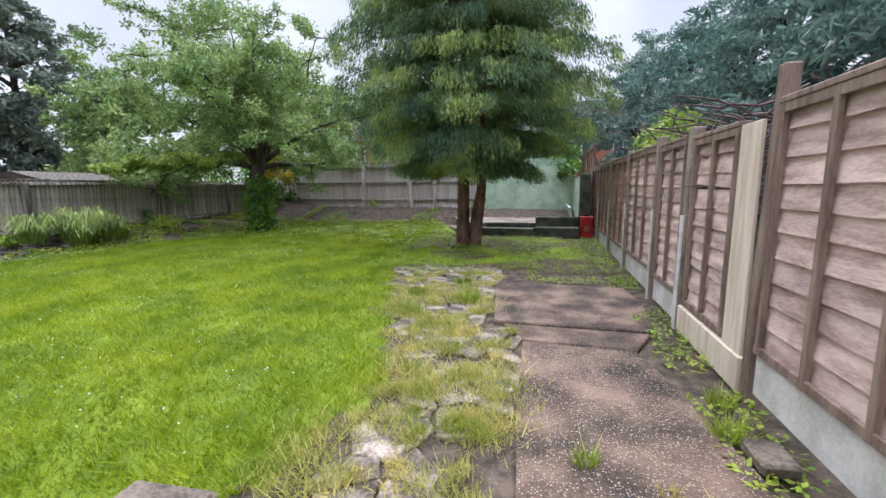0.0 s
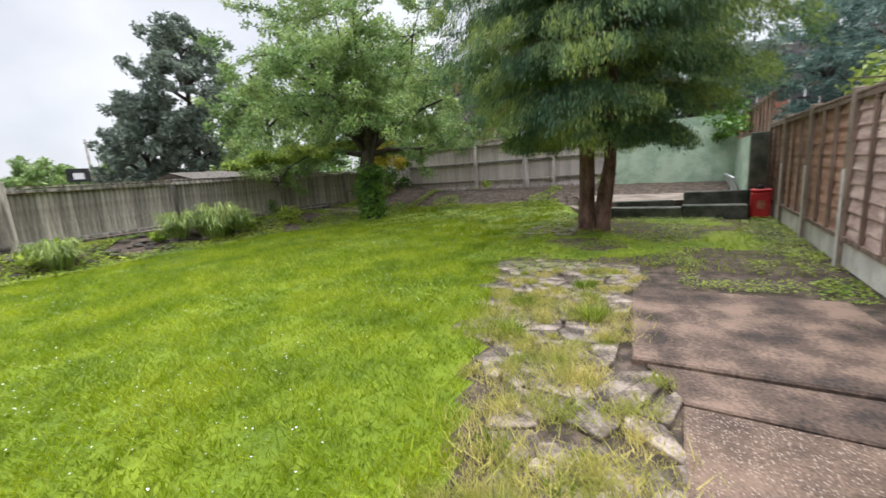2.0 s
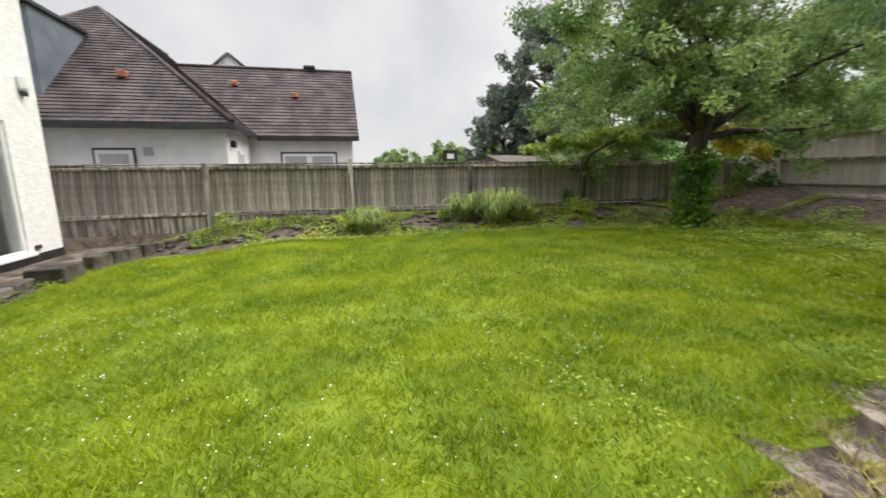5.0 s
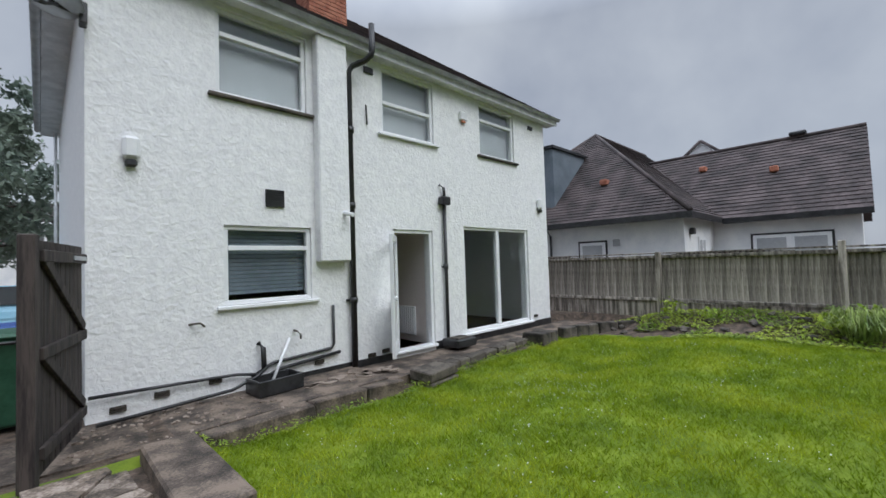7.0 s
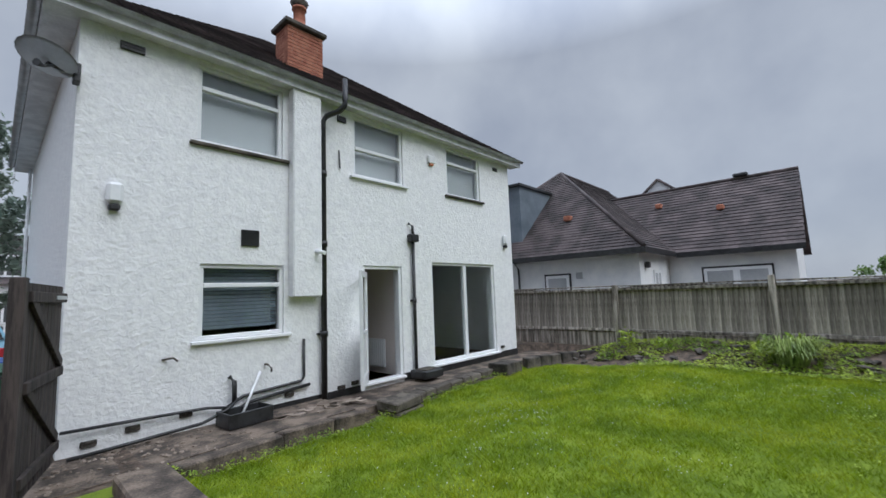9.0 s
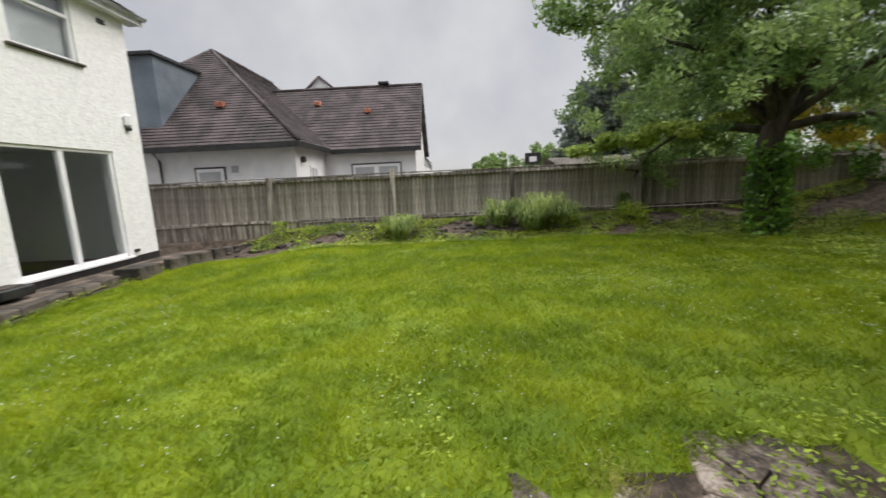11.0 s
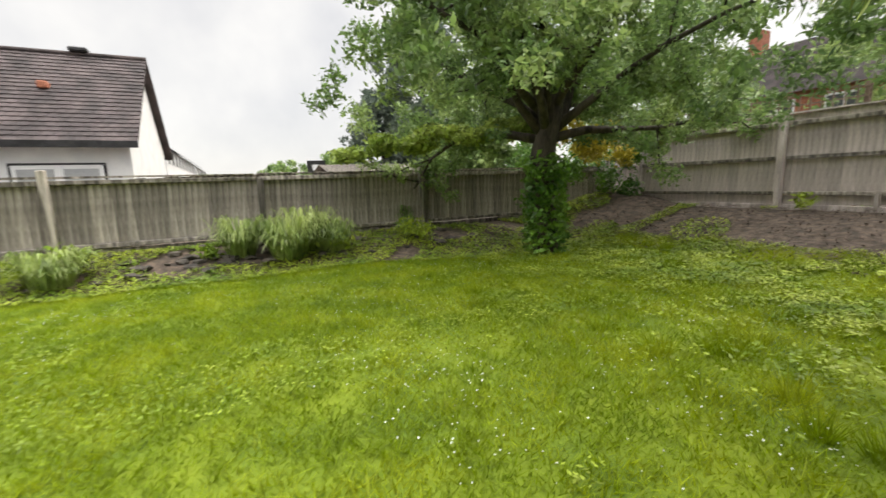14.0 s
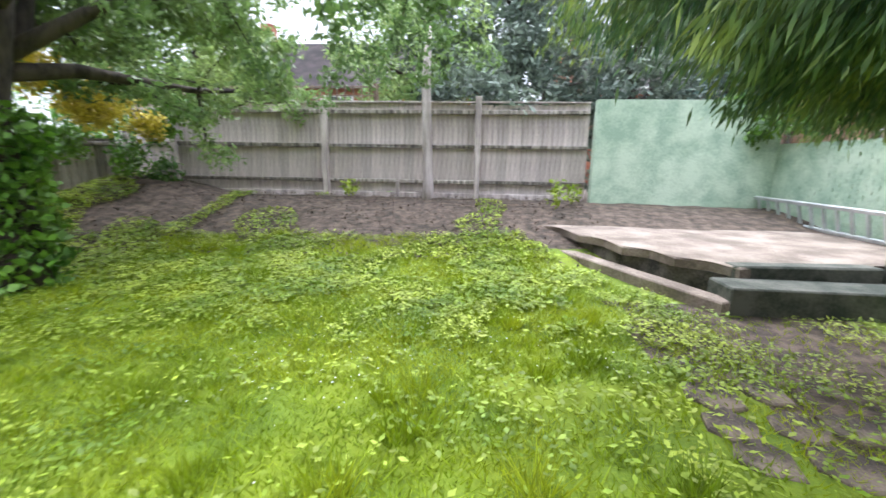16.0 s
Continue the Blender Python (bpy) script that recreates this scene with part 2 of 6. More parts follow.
def empty(name, at, label, category, group="", kind=""):
    ob = new(name)
    ob.empty_display_size = 0.1
    ob.matrix_world = at
    return tagged(ob, label, category, group, kind)


def box(x0, x1, y0, y1, z0, z1, bm=None, bevel=0.0, jit=0.0):
    b = bm or bmesh.new()
    r = bmesh.ops.create_cube(b, size=1, matrix=Matrix.LocRotScale(((x0 + x1) / 2, (y0 + y1) / 2, (z0 + z1) / 2), None, (abs(x1 - x0), abs(y1 - y0), abs(z1 - z0))))
    if jit:
        for v in r["verts"]:
            v.co += Vector([random.uniform(-jit, jit) for _ in range(3)])
    if bevel:
        es = list({e for v in r["verts"] for e in v.link_edges})
        bmesh.ops.bevel(b, geom=es, offset=bevel, segments=1, affect="EDGES")
    return b


def tube(pts, radii, seg=8, bm=None, closed=True):
    b = bm or bmesh.new()
    rings = []
    pts = [Vector(p) for p in pts]
    for i, p in enumerate(pts):
        d = (pts[min(i + 1, len(pts) - 1)] - pts[max(i - 1, 0)]).normalized()
        s = d.cross(Vector((0, 0, 1)) if abs(d.z) < 0.9 else Vector((1, 0, 0))).normalized()
        u = s.cross(d)
        r = radii[i] if isinstance(radii, (list, tuple)) else radii
        rings.append([b.verts.new(p + r * (math.cos(a) * s + math.sin(a) * u)) for a in [2 * math.pi * k / seg for k in range(seg)]])
    for r0, r1 in zip(rings, rings[1:]):
        for k in range(seg):
            f = b.faces.new((r0[k], r0[(k + 1) % seg], r1[(k + 1) % seg], r1[k]))
            f.smooth = True
    if closed:
        b.faces.new(rings[0][::-1])
        b.faces.new(rings[-1])
    return b


def prism(poly, z0, z1, bm=None, bevel=0.0):
    b = bm or bmesh.new()
    lo = [b.verts.new((x, y, z0)) for x, y in poly]
    hi = [b.verts.new((x, y, z1)) for x, y in poly]
    b.faces.new(lo[::-1])
    top = b.faces.new(hi)
    k = len(poly)
    for i in range(k):
        b.faces.new((lo[i], lo[(i + 1) % k], hi[(i + 1) % k], hi[i]))
    if bevel:
        bmesh.ops.bevel(b, geom=list(top.edges), offset=bevel, segments=1, affect="EDGES")
    return b


def cards(centres, axes, sides, name, material):
    """One mesh of four-cornered leaves: pointed at both ends along axes, as wide as sides."""
    n = len(centres)
    v = np.empty((n, 4, 3))
    v[:, 0], v[:, 1] = centres - axes, centres + sides - 0.15 * axes
    v[:, 2], v[:, 3] = centres + axes, centres - sides - 0.15 * axes
    me = bpy.data.meshes.new(name)
    me.vertices.add(4 * n)
    me.vertices.foreach_set("co", v.ravel())
    me.loops.add(4 * n)
    me.loops.foreach_set("vertex_index", np.arange(4 * n, dtype=np.int32))
    me.polygons.add(n)
    me.polygons.foreach_set("loop_start", np.arange(0, 4 * n, 4, dtype=np.int32))
    me.update(calc_edges=True)
    me.materials.append(material)
    return me


def blades(base, tip, side, name, material):
    """One mesh of three-cornered blades."""
    n = len(base)
    v = np.empty((n, 3, 3))
    v[:, 0], v[:, 1], v[:, 2] = base - side, base + side, tip
    me = bpy.data.meshes.new(name)
    me.vertices.add(3 * n)
    me.vertices.foreach_set("co", v.ravel())
    me.loops.add(3 * n)
    me.loops.foreach_set("vertex_index", np.arange(3 * n, dtype=np.int32))
    me.polygons.add(n)
    me.polygons.foreach_set("loop_start", np.arange(0, 3 * n, 3, dtype=np.int32))
    me.update(calc_edges=True)
    me.materials.append(material)
    return me


rng = np.random.default_rng(7)


def unit(n):
    v = rng.normal(size=(n, 3))
    return v / np.linalg.norm(v, axis=1)[:, None]


def leaf_cloud(blobs, per, size, name, material, droop=0.0, thin=0.4, shell=0.55):
    """Leaves in many small clumps. blobs: rows of (x, y, z, radius, flattening)."""
    cs, ax, sd = [], [], []
    for x, y, z, r, flat in blobs:
        n = max(8, int(per * r * r))
        d = unit(n)
        rad = r * (shell + (1 - shell) * rng.random(n)) * (0.75 + 0.35 * rng.random(n))
        c = np.array((x, y, z)) + d * rad[:, None] * np.array((1, 1, flat))
        a = unit(n) * (1 - droop) + droop * (np.array((0, 0, -1)) + 0.45 * d)
        a /= np.linalg.norm(a, axis=1)[:, None]
        s = np.cross(a, unit(n))
        s /= np.linalg.norm(s, axis=1)[:, None] + 1e-6
        L = size * (0.6 + 0.8 * rng.random(n))[:, None]
        cs.append(c), ax.append(a * L), sd.append(s * L * thin)
    return cards(np.vstack(cs), np.vstack(ax), np.vstack(sd), name, material)


# ---- ground ----
def lump(x, y, s=1.0, k=0.0):
    return noise.noise(Vector((x * s, y * s, k)))


def sstep(a, b, v):
    u = min(1, max(0, (v - a) / (b - a)))
    return u * u * (3 - 2 * u)


def lawn_south(x):
    """y at which the lawn meets the stone edge along the house."""
    return (-0.3 if x > -4.65 else -0.42 - 0.07 * (-4.65 - x)) + 0.06 * lump(x, 0, 3)


def bed_edge(y):
    """x of the border between the lawn and the bed along the west fence."""
    return -10.45 + 0.9 * sstep(8, 12.5, y) + 0.12 * lump(0.0, y, 0.8)


def soil_start(x):
    """y at which the lawn gives way to bare soil at the far end."""
    return 14.6 - 0.5 * sstep(-6, -10, x) + 0.5 * lump(x, 3.0, 0.5)


def paving_edge(y):
    if y < 3.0:
        return -1.35 + 0.12 * (y - 1.5) + 0.06 * lump(1.0, y, 3)
    return -1.25 - 0.34 * (y - 3.0) + 0.1 * lump(1.0, y, 2)


def height(x, y):
    z = 0.03 + 0.035 * lump(x, y, 0.5) * sstep(3, 4.5, abs(x + 0.2) + (0 if 0 < y < 7.5 else 5))
    z -= 0.22 * sstep(2.6, 0.2, y) * sstep(-1.6, -2.3, x)
    z += 0.36 * sstep(bed_edge(y) + 0.1, -12.0, x) * sstep(-1, 1, y)
    z += 0.6 * sstep(13.2, 17.0, y) + 0.03 * lump(x, y, 2.2) * sstep(12.5, 14, y)
    if y < 7.3:
        z -= 0.04 * sstep(paving_edge(y) - 0.1, paving_edge(y) + 0.15, x)
    return z


def spaced(lo, a, b, hi, step):
    mid = list(np.arange(a, b + 1e-6, step))
    far = [0.6, 2, 5, 12, 30, 80, 200, 500, 1200]
    return [a - d for d in far[::-1] if a - d >= lo] + mid + [b + d for d in far if b + d <= hi]


def build_ground():
    xs, ys = spaced(-1300, -13, 2.0, 1300, 0.15), spaced(-1300, -2, 18, 1300, 0.15)
    bm = bmesh.new()
    grid = [[bm.verts.new((x, y, height(x, y) if -13 < x < 2.2 and -2 < y < 18.2 else (0.0 if y < 18 else 0.3))) for x in xs] for y in ys]
    for j in range(len(ys) - 1):
        for i in range(len(xs) - 1):
            f = bm.faces.new((grid[j][i], grid[j][i + 1], grid[j + 1][i + 1], grid[j + 1][i]))
            f.smooth = True
            x, y = (xs[i] + xs[i + 1]) / 2, (ys[j] + ys[j + 1]) / 2
            w = 0.25 * lump(x, y, 2.5, 4.0)
            soil = x < bed_edge(y) + w or y > soil_start(x) + w or (x > paving_edge(y) and 0 < y < 7.2) or (x > 0.9 + w) or y < lawn_south(x)
            soil = soil or ((-3.2 if y > 9 else -2.3) + 3 * w < x and 6.6 < y < 12.6 and lump(x, y, 0.9, 2.0) > -0.12)
            f.material_index = 1 if soil else 0
    tagged(new("ground", mesh_of("ground", bm, [M_LAWN, M_SOIL])), "green lawn soil with bare brown earth borders", "ground", kind="structure")


build_ground()


def in_lawn(x, y):
    if y < lawn_south(x) or (x > -1.9 and y < 1.45) or x < bed_edge(y) or y > soil_start(x) + 0.3:
        return 0.0
    # edge of the broken paving
    e = paving_edge(y)
    if y < 7.3 and x > e:
        return 0.0
    if x > 1.1 or (y > 12.2 and x > -2.5 - (y - 12.3) * 0.5):
        return 0.0
    if abs(x + 3.3 + 0.55 * (y - 9.6)) < 0.4 and 8.9 < y < 10.9:
        return 0.3 if lump(x, y, 2.0, 6.0) > -0.15 else 0.9
    if x > -3.4 and y > 7.2:
        return 0.12 if x > -2.5 and 7.2 < y < 12.4 else 0.4
    return 1.0


def build_grass():
    n = 640000
    x, y = rng.uniform(-11, 1.3, n), rng.uniform(-0.8, 15.2, n)
    keep = np.array([rng.random() < in_lawn(a, b) for a, b in zip(x, y)])
    x, y = x[keep], y[keep]
    n = len(x)
    z = np.array([height(a, b) for a, b in zip(x, y)])
    tall = np.array([max(0.3, 0.85 + 0.35 * lump(a, b, 0.9, 7.0) + 0.6 * lump(a, b, 4.5, 2.0)) for a, b in zip(x, y)])
    h = tall * rng.uniform(0.03, 0.095, n)
    lean = rng.normal(size=(n, 2)) * 0.8
    base = np.stack([x, y, z - 0.01], 1)
    tip = base + np.stack([lean[:, 0] * h, lean[:, 1] * h, h], 1)
    a = rng.uniform(0, 2 * np.pi, n)
    w = rng.uniform(0.0035, 0.008, n)
    side = np.stack([np.cos(a) * w, np.sin(a) * w, np.zeros(n)], 1)
    tagged(new("lawn_grass", blades(base, tip, side, "lawn_grass", M_GRASS)), "bright green uncut lawn grass", "grass", kind="stuff")


build_grass()


def build_daisies():
    pts = []
    for _ in range(80):
        cx, cy = random.uniform(-9.8, -1.5), random.uniform(0.5, 12)
        for _ in range(random.randint(5, 42)):
            x, y = random.gauss(cx, 0.32), random.gauss(cy, 0.32)
            if in_lawn(x, y) > 0.9:
                pts.append((x, y))
    bm = bmesh.new()
    for x, y in pts:
        z, r = height(x, y) + random.uniform(0.04, 0.08), random.uniform(0.004, 0.0075)
        t = Matrix.Translation((x, y, z)) @ Euler((random.uniform(-0.5, 0.5), random.uniform(-0.5, 0.5), 0)).to_matrix().to_4x4()
        vs = [bm.verts.new(t @ Vector((r * math.cos(a), r * math.sin(a), 0.002))) for a in [k * math.pi / 3 for k in range(6)]]
        c = bm.verts.new(t @ Vector((0, 0, -0.004)))
        for k in range(6):
            bm.faces.new((vs[k], vs[(k + 1) % 6], c))
    tagged(new("daisies", mesh_of("daisies", bm, M_DAISY)), "tiny white daisies scattered over the lawn", "flowers", kind="stuff")


build_daisies()


def tuft(name, x, y, r, h, n, material, label, category="weed", wide=0.012, z=None, spread=0.7, group=""):
    a = rng.uniform(0, 2 * np.pi, n)
    d = r * np.sqrt(rng.random(n))
    z0 = height(x, y) if z is None else z
    base = np.stack([x + d * np.cos(a) * 0.6, y + d * np.sin(a) * 0.6, np.full(n, z0 - 0.01)], 1)
    hh = h * rng.uniform(0.45, 1.1, n)
    lean = rng.normal(size=(n, 2)) * spread * 0.5 + np.stack([np.cos(a), np.sin(a)], 1) * spread * 0.5
    tip = base + np.stack([lean[:, 0] * hh, lean[:, 1] * hh, hh], 1)
    b = rng.uniform(0, 2 * np.pi, n)
    w = wide * rng.uniform(0.5, 1.1, n)
    side = np.stack([np.cos(b) * w, np.sin(b) * w, np.zeros(n)], 1)
    return tagged(new(name, blades(base, tip, side, name, material)), label, category, group)


def arch_clump(name, x, y, r, h, n, material, label, category, group=""):
    """Long leaves that rise and bend over, four stations a leaf."""
    z0, vs, fs = height(x, y) - 0.02, [], []
    for _ in range(n):
        a, d = random.uniform(0, 6.283), r * 0.5 * math.sqrt(random.random())
        ph = random.gauss(a, 0.7)
        H, reach, w = h * random.uniform(0.5, 1.05), h * random.uniform(0.25, 0.85), random.uniform(0.008, 0.016)
        o, k0 = Vector((math.cos(ph), math.sin(ph), 0)), len(vs)
        sd = Vector((-o.y, o.x, 0)) * w
        b = Vector((x + d * math.cos(a), y + d * math.sin(a), z0))
        for u, f, k in ((0, 0, 0.7), (0.25, 0.6, 1.0), (0.62, 1.0, 0.8), (1.0, random.uniform(0.5, 0.85), 0.1)):
            p = b + o * (reach * u) + Vector((0, 0, H * f))
            vs += [p - sd * k, p + sd * k]
        fs += [(k0 + q, k0 + q + 1, k0 + q + 3, k0 + q + 2) for q in (0, 2, 4)]
    me = bpy.data.meshes.new(name)
    me.from_pydata(vs, [], fs)
    me.materials.append(material)
    return tagged(new(name, me), label, category, group)


def leafy(name, blobs, per, size, material, label, category, thin=0.45, shell=0.3, group=""):
    return tagged(new(name, leaf_cloud(blobs, per, size, name, material, thin=thin, shell=shell)), label, category, group)


# ---- the white house ----
HY, HX0, HX1, EAVE = -1.7, -10.82, -1.13, 5.43


def wall_grid(u0, u1, z0, z1, holes, thick, place):
    """A wall with openings. place(u, d, z) gives the point at u along it and d into it."""
    us = sorted({u0, u1, *[h[0] for h in holes], *[h[1] for h in holes]})
    zs = sorted({z0, z1, *[h[2] for h in holes], *[h[3] for h in holes]})
    bm, memo = bmesh.new(), {}

    def v(u, d, z):
        k = (round(u, 4), round(d, 4), round(z, 4))
        if k not in memo:
            memo[k] = bm.verts.new(place(u, d, z))
        return memo[k]

    def solid(i, j):
        if not (0 <= i < len(us) - 1 and 0 <= j < len(zs) - 1):
            return False
        cu, cz = (us[i] + us[i + 1]) / 2, (zs[j] + zs[j + 1]) / 2
        return not any(h[0] < cu < h[1] and h[2] < cz < h[3] for h in holes)

    for i in range(len(us) - 1):
        for j in range(len(zs) - 1):
            if not solid(i, j):
                continue
            a, b, c, d = us[i], us[i + 1], zs[j], zs[j + 1]
            bm.faces.new((v(a, 0, c), v(b, 0, c), v(b, 0, d), v(a, 0, d)))
            bm.faces.new((v(a, thick, c), v(a, thick, d), v(b, thick, d), v(b, thick, c)))
            for di, dj, p, q in ((-1, 0, (a, c), (a, d)), (1, 0, (b, c), (b, d)), (0, -1, (a, c), (b, c)), (0, 1, (a, d), (b, d))):
                if not solid(i + di, j + dj):
                    bm.faces.new((v(p[0], 0, p[1]), v(q[0], 0, q[1]), v(q[0], thick, q[1]), v(p[0], thick, p[1])))
    bmesh.ops.recalc_face_normals(bm, faces=bm.faces)
    return bm


KW, DOOR, PD = (-3.86, -2.58, 1.18, 2.3), (-6.5, -5.48, 0.0, 2.34), (-9.88, -7.43, 0.13, 2.46)
W1, W2, W3 = (-3.83, -2.5, 4.12, 5.36), (-6.62, -5.3, 4.12, 5.38), (-9.42, -8.08, 4.15, 5.38)

house = empty("house", pose(-6, HY, 0), "white roughcast two-storey house with brown tiled hipped roof", "house")
house_m = house.matrix_world.inverted()


def hp(name, bm, material, label="", parent=None):
    """A part of the house, given in world coordinates."""
    ob = part(name, bm, material, None, label)
    ob.parent = parent or house
    if parent is None:
        ob.matrix_parent_inverse = house_m
    return ob


hp("rear_wall", wall_grid(HX0, HX1, -0.3, 5.5, [KW, DOOR, PD, W1, W2, W3], 0.28, lambda u, d, z: (u, HY - d, z)), M_RENDER, "white roughcast rear wall")
hp("side_wall", box(HX1 - 0.28, HX1, -10.5, HY - 0.283, -0.3, 5.5), M_RENDER)
hp("side_wall", box(HX0, HX0 + 0.28, -10.5, HY - 0.283, -0.3, 5.5), M_RENDER)
# the opening is unseen, added so that daylight reaches the hall
hp("front_wall", wall_grid(HX0 + 0.283, HX1 - 0.283, -0.3, 5.5, [(-6.5, -5.3, 0.3, 2.4)], 0.28, lambda u, d, z: (u, -10.22 - d, z)), M_RENDER)
hp("flue_breast", box(-4.47, -3.93, HY + 0.002, HY + 0.2, 1.76, 5.42, bevel=0.02), M_RENDER, "projecting white chimney breast")
hp("plinth", box(HX0, -6.5, HY + 0.002, HY + 0.02, -0.1, 0.1), M_BLACK, "black damp-proof band")
hp("plinth", box(-5.4, -3.6, HY + 0.002, HY + 0.02, -0.1, 0.06), M_BLACK, "black damp-proof band")
# eaves
ov, ovf = 0.33, 0.22
hp("soffit", box(HX0 - ov, HX1 + ov, HY - 0.1, HY + ovf, EAVE, EAVE + 0.03), M_GUTTER)
hp("soffit", box(HX1 - 0.1, HX1 + ov, -10.8, HY - 0.103, EAVE, EAVE + 0.03), M_GUTTER)
hp("fascia", box(HX0 - ov, HX1 + ov, HY + ovf, HY + ovf + 0.025, EAVE - 0.03, EAVE + 0.13), M_GUTTER)
hp("fascia", box(HX1 + ov, HX1 + ov + 0.025, -10.8, HY + ovf + 0.025, EAVE - 0.03, EAVE + 0.13), M_GUTTER)


def gutter_mesh(p, q, r=0.06):
    bm = bmesh.new()
    p, q = Vector(p), Vector(q)
    s = (q - p).normalized().cross(Vector((0, 0, 1)))
    ring = []
    for k in range(9):
        a = math.pi + math.pi * k / 8
        o = r * math.cos(a) * s + r * math.sin(a) * Vector((0, 0, 1))
        ring.append((bm.verts.new(p + o), bm.verts.new(q + o)))
    for (a, b), (c, d) in zip(ring, ring[1:]):
        bm.faces.new((a, b, d, c)).smooth = True
    bmesh.ops.solidify(bm, geom=bm.faces[:], thickness=0.006)
    return bm


hp("gutter", gutter_mesh((HX1 + ov + 0.09, HY + ovf + 0.09, EAVE + 0.13), (HX0 - ov, HY + ovf + 0.09, EAVE + 0.13)), M_GUTTER, "white half-round gutter")
hp("gutter", gutter_mesh((HX1 + ov + 0.09, -10.8, EAVE + 0.13), (HX1 + ov + 0.09, HY + ovf + 0.09, EAVE + 0.13)), M_GUTTER, "white half-round gutter")


def hip_face(poly, course, thick=0.02):
    """Tile courses across one planar roof face: poly = [eave left, eave right, top right, top left] (tops may be one point)."""
    a, b, c, d = [Vector(p) for p in poly]
    n = (b - a).cross(d - a).normalized()
    rows = max(2, int((d - a).length / course))
    bm = bmesh.new()
    for r in range(rows):
        t0, t1 = r / rows, min(1, (r + 1.12) / rows)
        l0, r0, l1, r1 = a.lerp(d, t0), b.lerp(c, t0), a.lerp(d, t1), b.lerp(c, t1)
        cols = max(1, int((r0 - l0).length / 0.27))
        off = 0.5 * (r % 2)
        for k in range(cols + 1):
            u0, u1 = max(0, (k - off) / cols), min(1, (k + 1 - off) / cols - 0.004)
            if u1 <= u0:
                continue
            h = n * (thick * 1.5 + random.uniform(0, 0.006))
            q = [l0.lerp(r0, u0) + h, l0.lerp(r0, u1) + h, l1.lerp(r1, u1) + 0.2 * n * thick, l1.lerp(r1, u0) + 0.2 * n * thick]
            lo = [bm.verts.new(p) for p in q]
            f0, f1 = bm.verts.new(q[0] - h), bm.verts.new(q[1] - h)
            bm.faces.new(lo)
            bm.faces.new((f0, f1, lo[1], lo[0]))
    return bm


def roof_part(add, poly, course=0.2):
    a, b, c, d = [Vector(p) for p in poly]
    n = (b - a).cross(d - a).normalized()
    bm = bmesh.new()
    vs = []
    for p in ([a, b, c, d] if (c - d).length > 0.01 else [a, b, c]):
        vs.append(bm.verts.new(p))
    f = bm.faces.new(vs)
    r = bmesh.ops.extrude_face_region(bm, geom=[f])
    for v in [g for g in r["geom"] if isinstance(g, bmesh.types.BMVert)]:
        v.co -= 0.06 * n
    bmesh.ops.recalc_face_normals(bm, faces=bm.faces)
    slope = add("roof_slope", bm, M_TILE)
    tiles = part("tiling", hip_face(poly, course), M_TILE, None, "overlapping brown clay tiles")
    tiles.parent = slope
    tagged(tiles, kind="stuff")
    return slope


ez = EAVE + 0.15
x0, x1, y0, y1 = HX0 - ov - 0.05, HX1 + ov + 0.05, -10.85, HY + ovf + 0.05
rz, hl = ez + (y1 - y0) / 2 * 0.75, (y1 - y0) / 2
ym = (y0 + y1) / 2
roof_part(hp, [(x1, y1, ez), (x0, y1, ez), (x0 + hl, ym, rz), (x1 - hl, ym, rz)])
roof_part(hp, [(x1, y0, ez), (x1, y1, ez), (x1 - hl, ym, rz), (x1 - hl, ym, rz)])
roof_part(hp, [(x0, y1, ez), (x0, y0, ez), (x0 + hl, ym, rz), (x0 + hl, ym, rz)])
roof_part(hp, [(x0, y0, ez), (x1, y0, ez), (x1 - hl, ym, rz), (x0 + hl, ym, rz)], 0.6)


